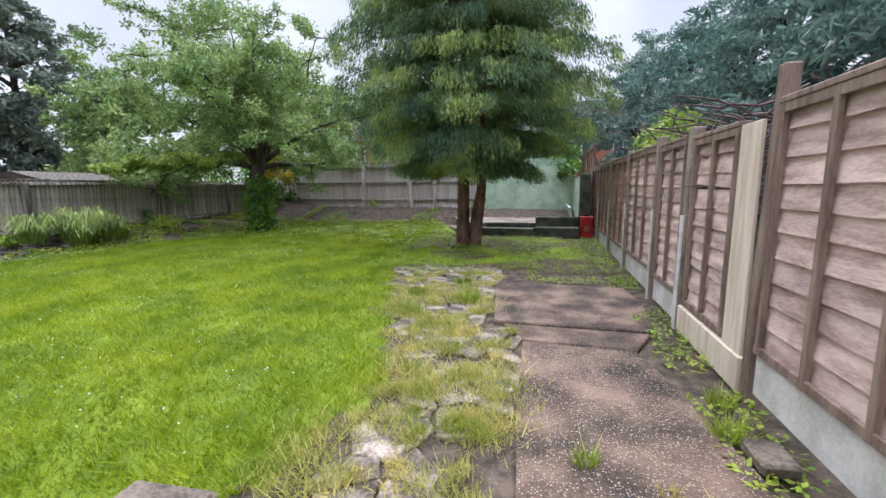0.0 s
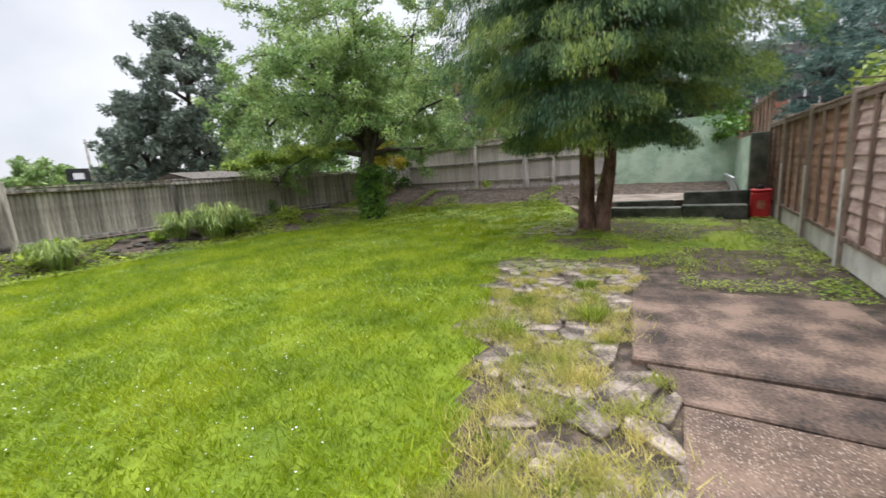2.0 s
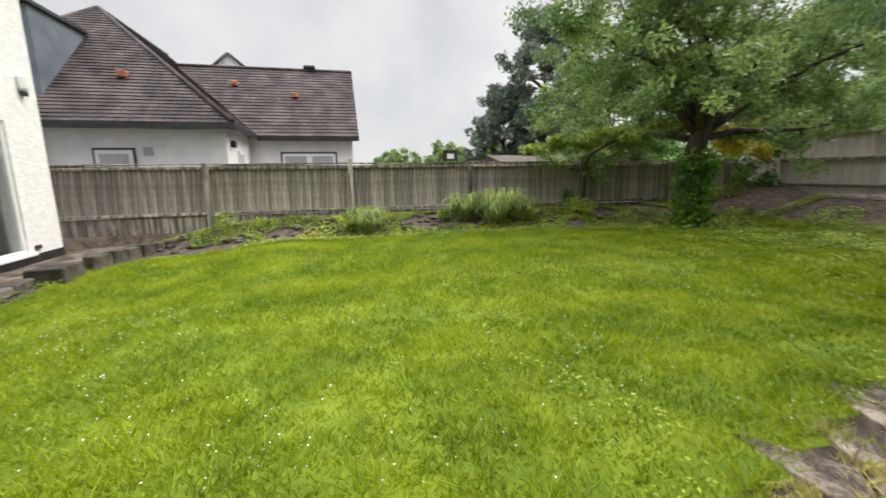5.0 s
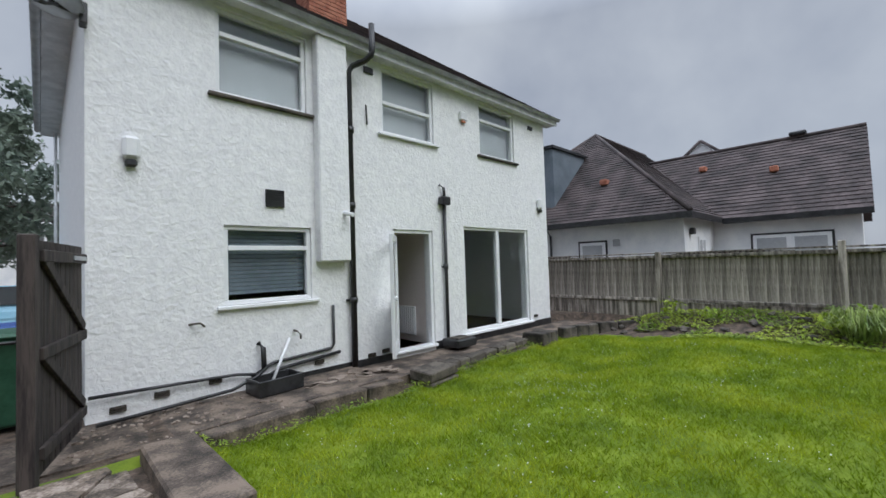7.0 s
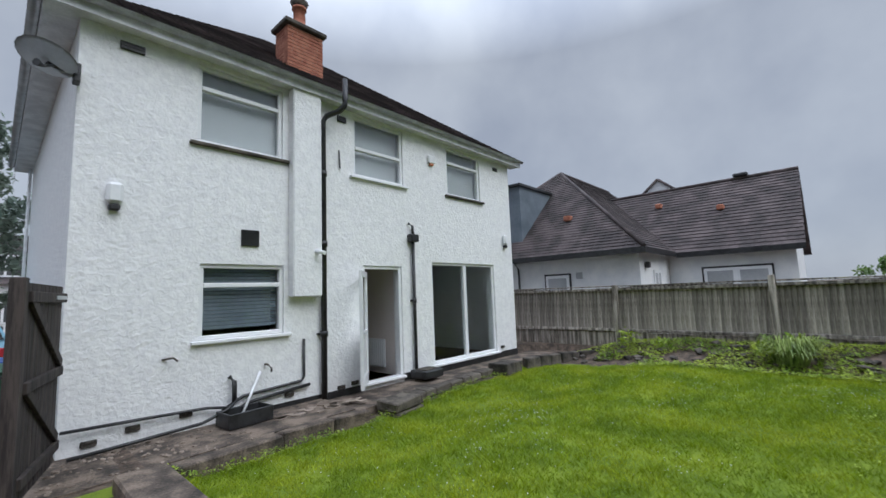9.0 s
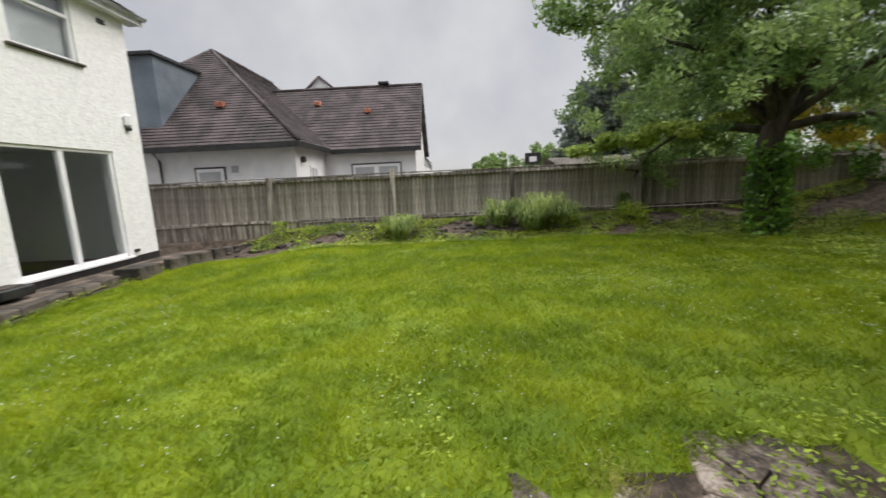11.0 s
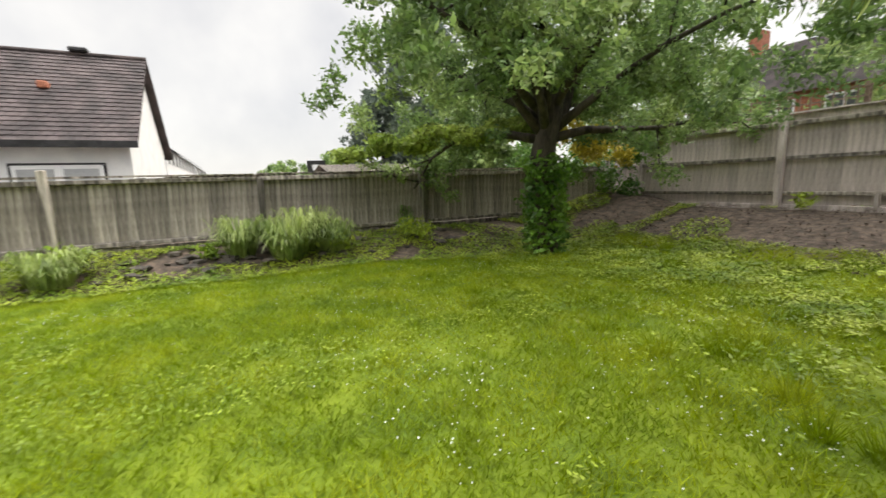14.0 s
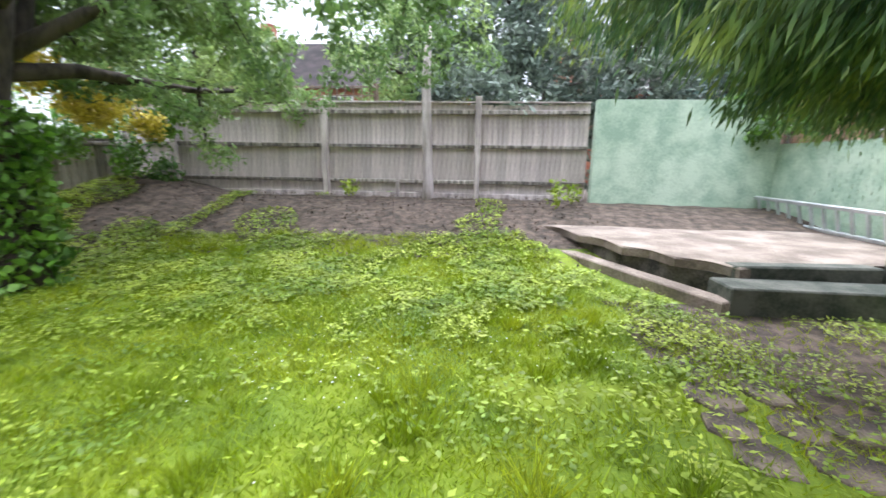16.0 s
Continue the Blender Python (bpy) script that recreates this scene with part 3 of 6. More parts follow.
def chimney(cx, cy, z0, z1, w, dep, pot):
    body = hp("chimney", box(cx - w / 2 + 0.012, cx + w / 2 - 0.012, cy - dep / 2 + 0.012, cy + dep / 2 - 0.012, z0, z1), M_MORTAR, "red brick chimney stack")
    bm = bmesh.new()
    z, row = z0, 0
    while z < z1 - 0.06:
        for ax in (0, 1):
            L = w if ax == 0 else dep
            for s in (-1, 1):
                k = -0.11 * (row % 2)
                while k < L:
                    a, b = max(0, k), min(L, k + 0.21)
                    if b - a > 0.03:
                        if ax == 0:
                            box(cx - w / 2 + a, cx - w / 2 + b, cy + s * dep / 2 - 0.015, cy + s * dep / 2 + 0.002, z, z + 0.063, bm)
                        else:
                            box(cx + s * w / 2 - 0.015, cx + s * w / 2 + 0.002, cy - dep / 2 + a, cy - dep / 2 + b, z, z + 0.063, bm)
                    k += 0.22
        z += 0.075
        row += 1
    o = hp("brickwork", bm, M_BRICK, "red brickwork", body)
    tagged(o, kind="stuff")
    hp("cap", box(cx - w / 2 - 0.08, cx + w / 2 + 0.08, cy - dep / 2 - 0.08, cy + dep / 2 + 0.08, z1 + 0.002, z1 + 0.1, bevel=0.02), M_DARKSTONE, "dark stone cap", body)
    hp("pot", tube([(cx, cy, z1 + 0.1), (cx, cy, z1 + 0.14), (cx, cy, z1 + 0.16), (cx, cy, z1 + pot - 0.05), (cx, cy, z1 + pot - 0.04), (cx, cy, z1 + pot)], [0.17, 0.17, 0.13, 0.12, 0.15, 0.15], 14), M_BRICK, "terracotta pot", body)
    hp("cowl", tube([(cx, cy, z1 + pot + 0.002), (cx, cy, z1 + pot + 0.12), (cx, cy, z1 + pot + 0.2)], [0.1, 0.19, 0.05], 12), M_DARKSTONE, "metal cowl", body)
    hp("flashing", box(cx - w / 2 - 0.05, cx + w / 2 + 0.05, cy + dep / 2 + 0.004, cy + dep / 2 + 0.02, z0 + 0.1, z0 + 0.32), M_LEAD, "lead flashing", body)


chimney(-4.62, -2.6, 5.75, 7.18, 0.76, 0.5, 0.62)
chimney(-1.47, -6.1, 5.5, 8.4, 0.6, 0.6, 0.5)


def window(name, op, y, split, label, mull=False, blind=None, sill=M_UPVC):
    xa, xb, za, zb = op
    w = empty(name, pose((xa + xb) / 2, y, za), label, "window", kind="structure")
    inv = w.matrix_world.inverted()

    def wp(n, bm, m, lab=""):
        o = part(n, bm, m, w, lab)
        o.matrix_parent_inverse = inv
        return o

    f = 0.065
    ya, yb = y - 0.12, y - 0.04
    wp("frame_rail", box(xa + 0.002, xb - 0.002, ya, yb, za + 0.002, za + f, bevel=0.008), M_UPVC)
    wp("frame_rail", box(xa + 0.002, xb - 0.002, ya, yb, zb - f, zb - 0.002, bevel=0.008), M_UPVC)
    wp("frame_stile", box(xa + 0.002, xa + f, ya, yb, za + f, zb - f, bevel=0.008), M_UPVC)
    wp("frame_stile", box(xb - f, xb - 0.002, ya, yb, za + f, zb - f, bevel=0.008), M_UPVC)
    panes = [(xa + f, xb - f, za + f, zb - f)]
    if split:
        wp("transom", box(xa + f, xb - f, ya, yb + 0.01, split - 0.035, split + 0.035, bevel=0.008), M_UPVC)
        panes = [(xa + f, xb - f, za + f, split - 0.035), (xa + f, xb - f, split + 0.035, zb - f)]
    if mull:
        xm = (xa + xb) / 2
        wp("mullion", box(xm - 0.055, xm + 0.055, ya, yb + 0.01, za + f, zb - f, bevel=0.008), M_UPVC)
        panes = [(xa + f, xm - 0.055, za + f, zb - f), (xm + 0.055, xb - f, za + f, zb - f)]
    for p in panes:
        g = wp("pane", box(p[0], p[1], y - 0.09, y - 0.084, p[2], p[3]), M_GLASS)
        g.visible_shadow = False
    if sill:
        wp("sill", box(xa - 0.1, xb + 0.1, y - 0.03, y + 0.07, za - 0.05, za - 0.002, bevel=0.008), sill)
    if blind:
        wp("blind", box(xa + 0.03, xb - 0.03, y - 0.22, y - 0.2, za + 0.02, zb - 0.02), blind, "drawn grey blind")
    return w


window("window_1", W1, HY, 5.0, "white framed upper window with grey blind", blind=M_BLIND, sill=M_DARKSTONE)
window("window_2", W2, HY, 4.72, "white framed bathroom window with grey glass", blind=M_BLIND)
window("window_3", W3, HY, 5.0, "white framed small upper window", blind=M_BLIND, sill=M_DARKSTONE)
kwin = window("window_4", KW, HY, 1.98, "white kitchen window with dark slatted blind")
pdw = window("window_5", PD, HY, None, "white sliding patio doors with dark glass", mull=True)
for i in range(16):
    z = 1.32 + i * 0.058
    s = part("blind_slat", box(-3.82, -2.66, -1.94, -1.91, z, z + 0.046), M_LEAD, kwin)
    s.matrix_parent_inverse = kwin.matrix_world.inverted()

# the rooms behind the openings
def room(name, bm, m, label):
    return tagged(new(name, mesh_of(name, bm, m)), label, "room", kind="structure")


room("floor", box(HX0 + 0.285, HX1 - 0.285, -10.2, HY - 0.285, -0.2, 0.0), M_WOODFLOOR, "brown wooden floor inside the house")
room("ceiling", box(HX0 + 0.285, HX1 - 0.285, -10.2, HY - 0.285, 2.6, 2.8), M_SMOOTHRENDER, "white plaster ceiling")
room("wall_hall", box(-6.75, -6.6, -10.2, HY - 0.285, 0.002, 2.598), M_PINKWALL, "beige painted hall wall")
room("wall_kitchen", box(-5.2, -5.1, -10.2, HY - 0.285, 0.002, 2.598), M_PINKWALL, "beige painted kitchen wall")
# these two walls carry the shade of the unlit rooms in their colour
room("wall_living", box(-10.5, -6.752, -6.0, -5.9, 0.002, 2.598), M_DARKROOM, "living room wall with the dimness put in its colour")
room("wall_sink", box(-5.098, -1.52, -5.0, -4.9, 0.002, 2.598), M_DARKROOM, "kitchen wall with the dimness put in its colour")

# back door, swung out
door = empty("door_1", pose(-5.97, HY, 0), "white plastic back door standing wide open", "door", kind="structure")


def dp(n, bm, m, lab="", at=None):
    o = part(n, bm, m, door, lab)
    o.matrix_parent_inverse = door.matrix_world.inverted()
    if at is not None:
        o.matrix_basis = at
    return o


dp("jamb", box(-6.498, -6.43, HY - 0.14, HY - 0.03, 0.06, 2.338, bevel=0.006), M_UPVC)
dp("jamb", box(-5.55, -5.482, HY - 0.14, HY - 0.03, 0.06, 2.338, bevel=0.006), M_UPVC)
dp("door_head", box(-6.43, -5.55, HY - 0.14, HY - 0.03, 2.27, 2.338, bevel=0.006), M_UPVC)
dp("threshold", box(-6.5, -5.45, HY - 0.14, HY + 0.09, 0.022, 0.075, bevel=0.008), M_UPVC)
leaf_at = Matrix.Translation((-5.56, HY - 0.02, 0)) @ pose(0, 0, 0, 0, 0, 47)
bm = bmesh.new()
for a in ((0, 0.1, 0.1, 2.2), (0.72, 0.82, 0.1, 2.2), (0.1, 0.72, 0.1, 0.3), (0.1, 0.72, 2.08, 2.2), (0.1, 0.72, 1.0, 1.1)):
    box(a[0], a[1], -0.03, 0.03, a[2], a[3], bm, bevel=0.006)
dp("door_leaf", bm, M_UPVC, "white door frame leaf", leaf_at)
dp("door_panel", box(0.1, 0.72, -0.012, 0.012, 0.3, 1.0), M_UPVC, "", leaf_at)
g = dp("door_glass", box(0.1, 0.72, -0.006, 0.006, 1.1, 2.08), M_GLASS, "", leaf_at)
g.visible_shadow = False
dp("door_handle", tube([(0.77, 0.03, 1.08), (0.77, 0.075, 1.08), (0.64, 0.075, 1.08)], 0.011, 8), M_ALU, "chrome handle", leaf_at)

# radiator in the hall
rad = empty("radiator", pose(-6.595, -2.9, 0.14), "white ribbed steel radiator on the hall wall", "radiator")
part("radiator_body", box(0.004, 0.045, -0.5, 0.5, 0.0, 0.62, bevel=0.01), M_UPVC, rad)
for i in range(14):
    part("rib", box(0.046, 0.062, -0.47 + i * 0.07, -0.43 + i * 0.07, 0.03, 0.59, bevel=0.006), M_UPVC, rad)

# pipes and fittings on the rear wall
def pipe_thing(name, label, pts, r, material=M_BLACK, clips=(), category="pipe", seg=10):
    p = Vector(pts[0])
    e = empty(name, Matrix.Translation(p), label, category)
    o = part("pipe", tube(pts, r, seg), material, e)
    o.matrix_parent_inverse = e.matrix_world.inverted()
    for c in clips:
        k = part("collar", tube([Vector(c) - Vector((0, 0, 0.05)), Vector(c) + Vector((0, 0, 0.05))], r * 1.35, 10), material, e)
        k.matrix_parent_inverse = e.matrix_world.inverted()
        k = part("bracket", box(c[0] - r * 1.9, c[0] + r * 1.9, HY + 0.001, HY + 0.03, c[2] - 0.02, c[2] + 0.02), material, e)
        k.matrix_parent_inverse = e.matrix_world.inverted()
    return e


soil = pipe_thing("soil_pipe", "tall black soil stack pipe on the rear wall", [(-4.56, HY + 0.09, -0.05), (-4.56, HY + 0.09, 5.0), (-4.6, HY + 0.15, 5.1), (-4.74, HY + 0.34, 5.17), (-4.8, HY + 0.43, 5.25), (-4.81, HY + 0.45, 5.32), (-4.81, HY + 0.45, 5.78)], 0.052, clips=[(-4.56, HY + 0.09, z) for z in (1.1, 2.7, 4.0)])
hop = pipe_thing("waste_pipe", "black waste pipe with hopper head", [(-6.79, HY + 0.07, 0.1), (-6.79, HY + 0.07, 2.9)], 0.036, clips=[(-6.79, HY + 0.07, 1.6)])
for n, bm in (("hopper", box(-6.91, -6.67, HY + 0.005, HY + 0.16, 2.88, 3.05, bevel=0.02)), ("inlet", tube([(-6.8, HY + 0.07, 3.05), (-6.79, HY + 0.07, 3.24), (-6.7, HY + 0.03, 3.3)], 0.03, 8))):
    o = part(n, bm, M_BLACK, hop)
    o.matrix_parent_inverse = hop.matrix_world.inverted()
pipe_thing("sink_waste", "thin black waste pipe bent along the wall", [(-4.2, HY + 0.04, 1.05), (-4.2, HY + 0.04, 0.42), (-4.15, HY + 0.04, 0.36), (-3.2, HY + 0.04, 0.3), (-2.9, HY + 0.06, 0.16)], 0.022)
pipe_thing("lower_waste", "black plastic waste pipe near the ground", [(-4.3, HY + 0.05, 0.28), (-3.3, HY + 0.06, 0.2), (-2.9, HY + 0.15, 0.08)], 0.026)
pipe_thing("long_hose_pipe", "black pipe running along the foot of the wall", [(-1.15, HY + 0.08, 0.3), (-2.0, HY + 0.07, 0.27), (-2.7, HY + 0.07, 0.24), (-2.95, HY + 0.12, 0.2)], 0.02)
pipe_thing("ground_hose", "black hose lying along the wall foot", [(-1.2, HY + 0.3, 0.04), (-1.9, HY + 0.22, 0.05), (-2.6, HY + 0.2, 0.08), (-2.9, HY + 0.25, 0.2), (-3.1, HY + 0.15, 0.3)], 0.022)
pipe_thing("stub_pipe", "short capped black pipe stub", [(-3.05, HY + 0.12, 0.25), (-3.05, HY + 0.1, 0.55), (-3.0, HY + 0.04, 0.62)], 0.035)
pipe_thing("white_pipe", "loose white plastic pipe leaning in the drain box", [(-3.08, -1.42, 0.05), (-3.45, -1.64, 0.62)], 0.02, M_UPVC)
pipe_thing("outside_tap", "small brass tap with bent spout on the wall", [(-3.55, HY, 0.72), (-3.55, HY + 0.1, 0.72), (-3.6, HY + 0.12, 0.66), (-3.6, HY + 0.12, 0.6)], 0.016, M_DARKSTONE, category="tap")
pipe_thing("wall_hook", "rusty iron hook in the wall", [(-2.15, HY, 0.98), (-2.25, HY + 0.12, 1.0), (-2.3, HY + 0.14, 0.95)], 0.014, M_DARKSTONE, category="hook")
pipe_thing("overflow_pipe", "white overflow pipe sticking out of the wall", [(-4.35, HY + 0.19, 2.55), (-4.38, HY + 0.42, 2.5)], 0.035, M_UPVC)
pipe_thing("cable_stub", "short black cable on the upper wall", [(-4.95, HY + 0.02, 4.55), (-4.96, HY + 0.03, 4.2)], 0.014)


def drain_box():
    e = empty("drain_trough", pose(-3.1, -1.32, 0.0, 0, 0, 6), "dark plastic trough under the waste pipes", "trough")
    for n, b in (("side", (-0.32, 0.32, -0.2, -0.17, 0, 0.2)), ("side", (-0.32, 0.32, 0.17, 0.2, 0, 0.2)), ("end", (-0.32, -0.29, -0.17, 0.17, 0, 0.2)), ("end", (0.29, 0.32, -0.17, 0.17, 0, 0.2)), ("base", (-0.29, 0.29, -0.17, 0.17, 0, 0.03))):
        part(n, box(*b, bevel=0.006), M_BLACK, e)


drain_box()
gly = empty("gully_box", pose(-6.85, -1.35, 0.0), "black drain gully box by the back door", "drain")
part("box_body", box(-0.28, 0.28, -0.25, 0.2, 0, 0.16, bevel=0.02), M_BLACK, gly)
part("grating", box(-0.2, 0.2, -0.17, 0.12, 0.163, 0.175), M_DARKSTONE, gly)


def bulkhead(x, z):
    e = empty("wall_light", pose(x, HY + 0.002, z), "white outdoor wall light with dark base", "lamp", "wall lights on the rear wall")
    part("cover", box(-0.09, 0.09, 0, 0.11, -0.08, 0.2, bevel=0.04), M_UPVC, e)
    part("sensor", box(-0.06, 0.06, 0.0, 0.1, -0.17, -0.085, bevel=0.02), M_BLACK, e)


bulkhead(-1.55, 3.12)
bulkhead(-10.42, 3.12)


def louvre(name, x, z, w, h, material, label, cat="vent"):
    e = empty(name, pose(x, HY + 0.002, z), label, cat)
    part("vent_body", box(-w / 2, w / 2, 0, 0.03, -h / 2, h / 2, bevel=0.008), material, e)
    k = max(2, int(h / 0.035))
    for i in range(k):
        zz = -h / 2 + (i + 0.5) * h / k
        part("slat", box(-w / 2 + 0.015, w / 2 - 0.015, 0.031, 0.04, zz - 0.008, zz + 0.006), material, e)


louvre("extractor_vent", -3.29, 2.72, 0.28, 0.26, M_BLACK, "square black extractor vent cover")
louvre("air_brick", -1.68, 5.24, 0.28, 0.12, M_BLACK, "dark air brick under the eaves")
louvre("air_brick", -5.02, 5.2, 0.2, 0.12, M_BLACK, "dark air brick under the eaves")
louvre("air_brick", -10.15, 5.2, 0.2, 0.1, M_BLACK, "dark air brick under the eaves")
for x, z in ((-1.42, 0.1), (-1.85, 0.17), (-2.45, 0.2), (-3.95, 0.17), (-4.95, 0.1), (-5.25, 0.13), (-10.1, 0.22)):
    louvre("air_brick", x, z, 0.16, 0.07, M_DARKSTONE, "small dark air brick near the ground")
al = empty("alarm_box", pose(-7.5, HY + 0.002, 4.9), "beige burglar alarm box with red foot", "alarm")
part("alarm_cover", box(-0.11, 0.11, 0, 0.07, -0.08, 0.11, bevel=0.02), M_SMOOTHRENDER, al)
part("alarm_light", box(-0.06, 0.06, 0.01, 0.06, -0.13, -0.083, bevel=0.01), M_BRICK, al)


def dish():
    e = empty("satellite_dish", pose(-1.1, -1.62, 4.62), "grey satellite dish on the corner of the house", "satellite dish")
    bm = bmesh.new()
    rings = []
    for i in range(7):
        r = 0.29 * i / 6
        rings.append([bm.verts.new((r * math.cos(a), r * 1.1 * math.sin(a), 0.5 * r * r)) for a in [2 * math.pi * k / 20 for k in range(20)]])
    for a, b in zip(rings, rings[1:]):
        for k in range(20):
            if a is not rings[0]:
                bm.faces.new((a[k], a[(k + 1) % 20], b[(k + 1) % 20], b[k])).smooth = True
    bm.faces.new(rings[1])
    for v in [v for v in rings[0]]:
        bm.verts.remove(v)
    bmesh.ops.solidify(bm, geom=bm.faces[:], thickness=0.012)
    part("reflector", bm, M_BLIND, e, "grey dish reflector", pose(0.27, 0.12, 0.02, 12, -16, 0))
    part("arm", tube([(0.0, 0.0, 0), (0.15, 0.05, 0), (0.26, 0.1, 0.0)], 0.03, 8), M_BLACK, e)
    part("mount", box(-0.05, 0.02, -0.08, 0.08, -0.12, 0.12, bevel=0.01), M_BLACK, e)
    part("receiver", tube([(0.2, 0.12, -0.02), (0.3, 0.3, -0.14), (0.36, 0.36, -0.14)], [0.015, 0.02, 0.045], 8), M_BLACK, e)


dish()
pipe_thing("corner_downpipe", "white downpipe on the side of the house", [(HX1 + 0.08, -9.8, 0), (HX1 + 0.08, -9.8, 5.3)], 0.035, M_GUTTER)


# ---- patio along the house ----
def thing(name, bm, m, label, cat, group="", kind=""):
    return tagged(new(name, mesh_of(name, bm, m)), label, cat, group, kind)


thing("pavement", prism([(-4.55, -1.68), (1.3, -1.68), (1.3, -0.6), (-1.2, -0.45), (-2.2, -0.55), (-4.5, -0.62)], -0.3, -0.01), M_PATH, "stained concrete path along the house wall", "path", kind="structure")
thing("pavement", prism([(-11.5, -1.68), (-4.56, -1.68), (-4.56, -0.6), (-5.2, -0.72), (-9.3, -0.95), (-11.5, -0.9)], -0.3, -0.06), M_PATH, "concrete step area below the back door", "path", kind="structure")


def edging(name, pts, w, z0, z1, label, rows=2, lengths=(0.25, 0.5), material=M_DARKSTONE):
    """A low dry wall of separate blocks along a line."""
    e = empty(name, pose(pts[0][0], pts[0][1], 0), label, "low wall", kind="structure")
    inv = e.matrix_world.inverted()
    for a, b in zip(pts, pts[1:]):
        a, b = Vector((*a, 0)), Vector((*b, 0))
        L, ang = (b - a).length, math.degrees(math.atan2(b.y - a.y, b.x - a.x))
        for r in range(rows):
            s = -0.1 * (r % 2)
            h0, h1 = z0 + (z1 - z0) * r / rows, z0 + (z1 - z0) * (r + 1) / rows - 0.008
            while s < L:
                q = min(L, s + random.uniform(*lengths))
                s0 = max(0, s)
                if q - s0 > 0.06:
                    o = part("block", box(0.004, q - s0 - 0.006, -w / 2 + random.uniform(-0.015, 0.015), w / 2 + random.uniform(-0.015, 0.015), 0, h1 - h0, bevel=0.018, jit=0.02), material, e)
                    o.matrix_parent_inverse = inv
                    p = a.lerp(b, s0 / L)
                    o.matrix_basis = pose(p.x, p.y, h0, 0, 0, ang + random.uniform(-2, 2))
                s = q
    return e


edging("low_wall", [(-1.95, -0.42), (-3.2, -0.5), (-4.62, -0.52)], 0.26, -0.32, 0.0, "mossy concrete retaining edge of the path", 1, (0.7, 1.3), M_PATH)
edging("low_wall", [(-4.95, -0.42), (-5.7, -0.52)], 0.42, -0.3, 0.03, "stacked dark blocks beside the door step", 2, (0.7, 0.8))
edging("low_wall", [(-5.75, -0.66), (-7.2, -0.8), (-8.4, -0.95)], 0.26, -0.3, -0.01, "crumbling brick edge below the patio doors")
edging("low_wall", [(-8.45, -0.72), (-9.2, -0.8)], 0.5, -0.3, 0.08, "dark block at the end of the edging", 1)
edging("low_wall", [(-9.6, -0.7), (-11.0, -0.2), (-11.7, 0.3)], 0.22, -0.25, 0.08, "stone kerb running to the fence", 1)
kerb = empty("low_wall", pose(-1.62, 0.7, -0.2), "weathered concrete coping slab beside the lawn", "low wall", kind="structure")
for a, b in ((-0.85, 0.72),):
    part("coping", box(-0.24, 0.22, a, b, 0.0, 0.33, bevel=0.02, jit=0.01), M_PATH, kerb)


def rubble(n, x0, x1, y0, y1, z, name, label):
    bm = bmesh.new()
    for _ in range(n):
        x, y, s = random.uniform(x0, x1), random.uniform(y0, y1), random.uniform(0.008, 0.035)
        r = bmesh.ops.create_icosphere(bm, subdivisions=1, radius=s, matrix=Matrix.Translation((x, y, z + s * 0.3)))
        for v in r["verts"]:
            v.co.z = z + (v.co.z - z) * 0.6
            v.co += Vector([random.uniform(-0.3, 0.3) * s for _ in range(3)])
    return thing(name, bm, M_OLDCONC, label, "rubble", kind="stuff")


rubble(130, -3.0, -0.9, -1.55, -0.5, -0.01, "rubble", "pale render crumbs scattered on the path")
bmv = bmesh.new()
for i in range(26):
    px, py = random.uniform(-4.9, -3.4), random.uniform(-1.5, -0.9)
    prism([(px + random.uniform(0.05, 0.13) * math.cos(a), py + random.uniform(0.04, 0.09) * math.sin(a)) for a in [k * 1.05 for k in range(6)]], -0.012, 0.006, bmv)
thing("paving_flakes", bmv, M_OLDCONC, "pale broken paving flakes by the drainpipe", "paving", kind="stuff")

# gate leaf, standing open
gate = empty("garden_gate", Matrix.Translation((-1.1, -1.45, -0.01)) @ pose(0, 0, 0, 0, 0, 74), "dark brown ledged timber side gate standing open", "gate")
for i in range(9):
    part("board", box(0.04 + i * 0.135, 0.04 + i * 0.135 + 0.125, -0.02, 0.0, 0.06, 1.98, bevel=0.004), M_GATE, gate)
for z in (0.2, 1.0, 1.8):
    part("ledge", box(0.04, 1.26, 0.002, 0.045, z, z + 0.1, bevel=0.006), M_GATE, gate)
for a, b in (((0.08, 0.3), (1.2, 1.0)), ((0.08, 1.1), (1.2, 1.8))):
    bm = box(0, math.dist(a, b), 0.004, 0.04, -0.045, 0.045, bevel=0.005)
    part("brace", bm, M_GATE, gate, "", pose(a[0], 0, a[1] + 0.03, 0, -math.degrees(math.atan2(b[1] - a[1], b[0] - a[0])), 0))
part("hinge", box(0.1, 0.5, 0.046, 0.054, 1.83, 1.87), M_ALU, gate, "pale metal hinge strap")
part("gate_post", box(1.27, 1.38, -0.09, 0.02, 0, 2.02, bevel=0.01), M_GATE, gate)


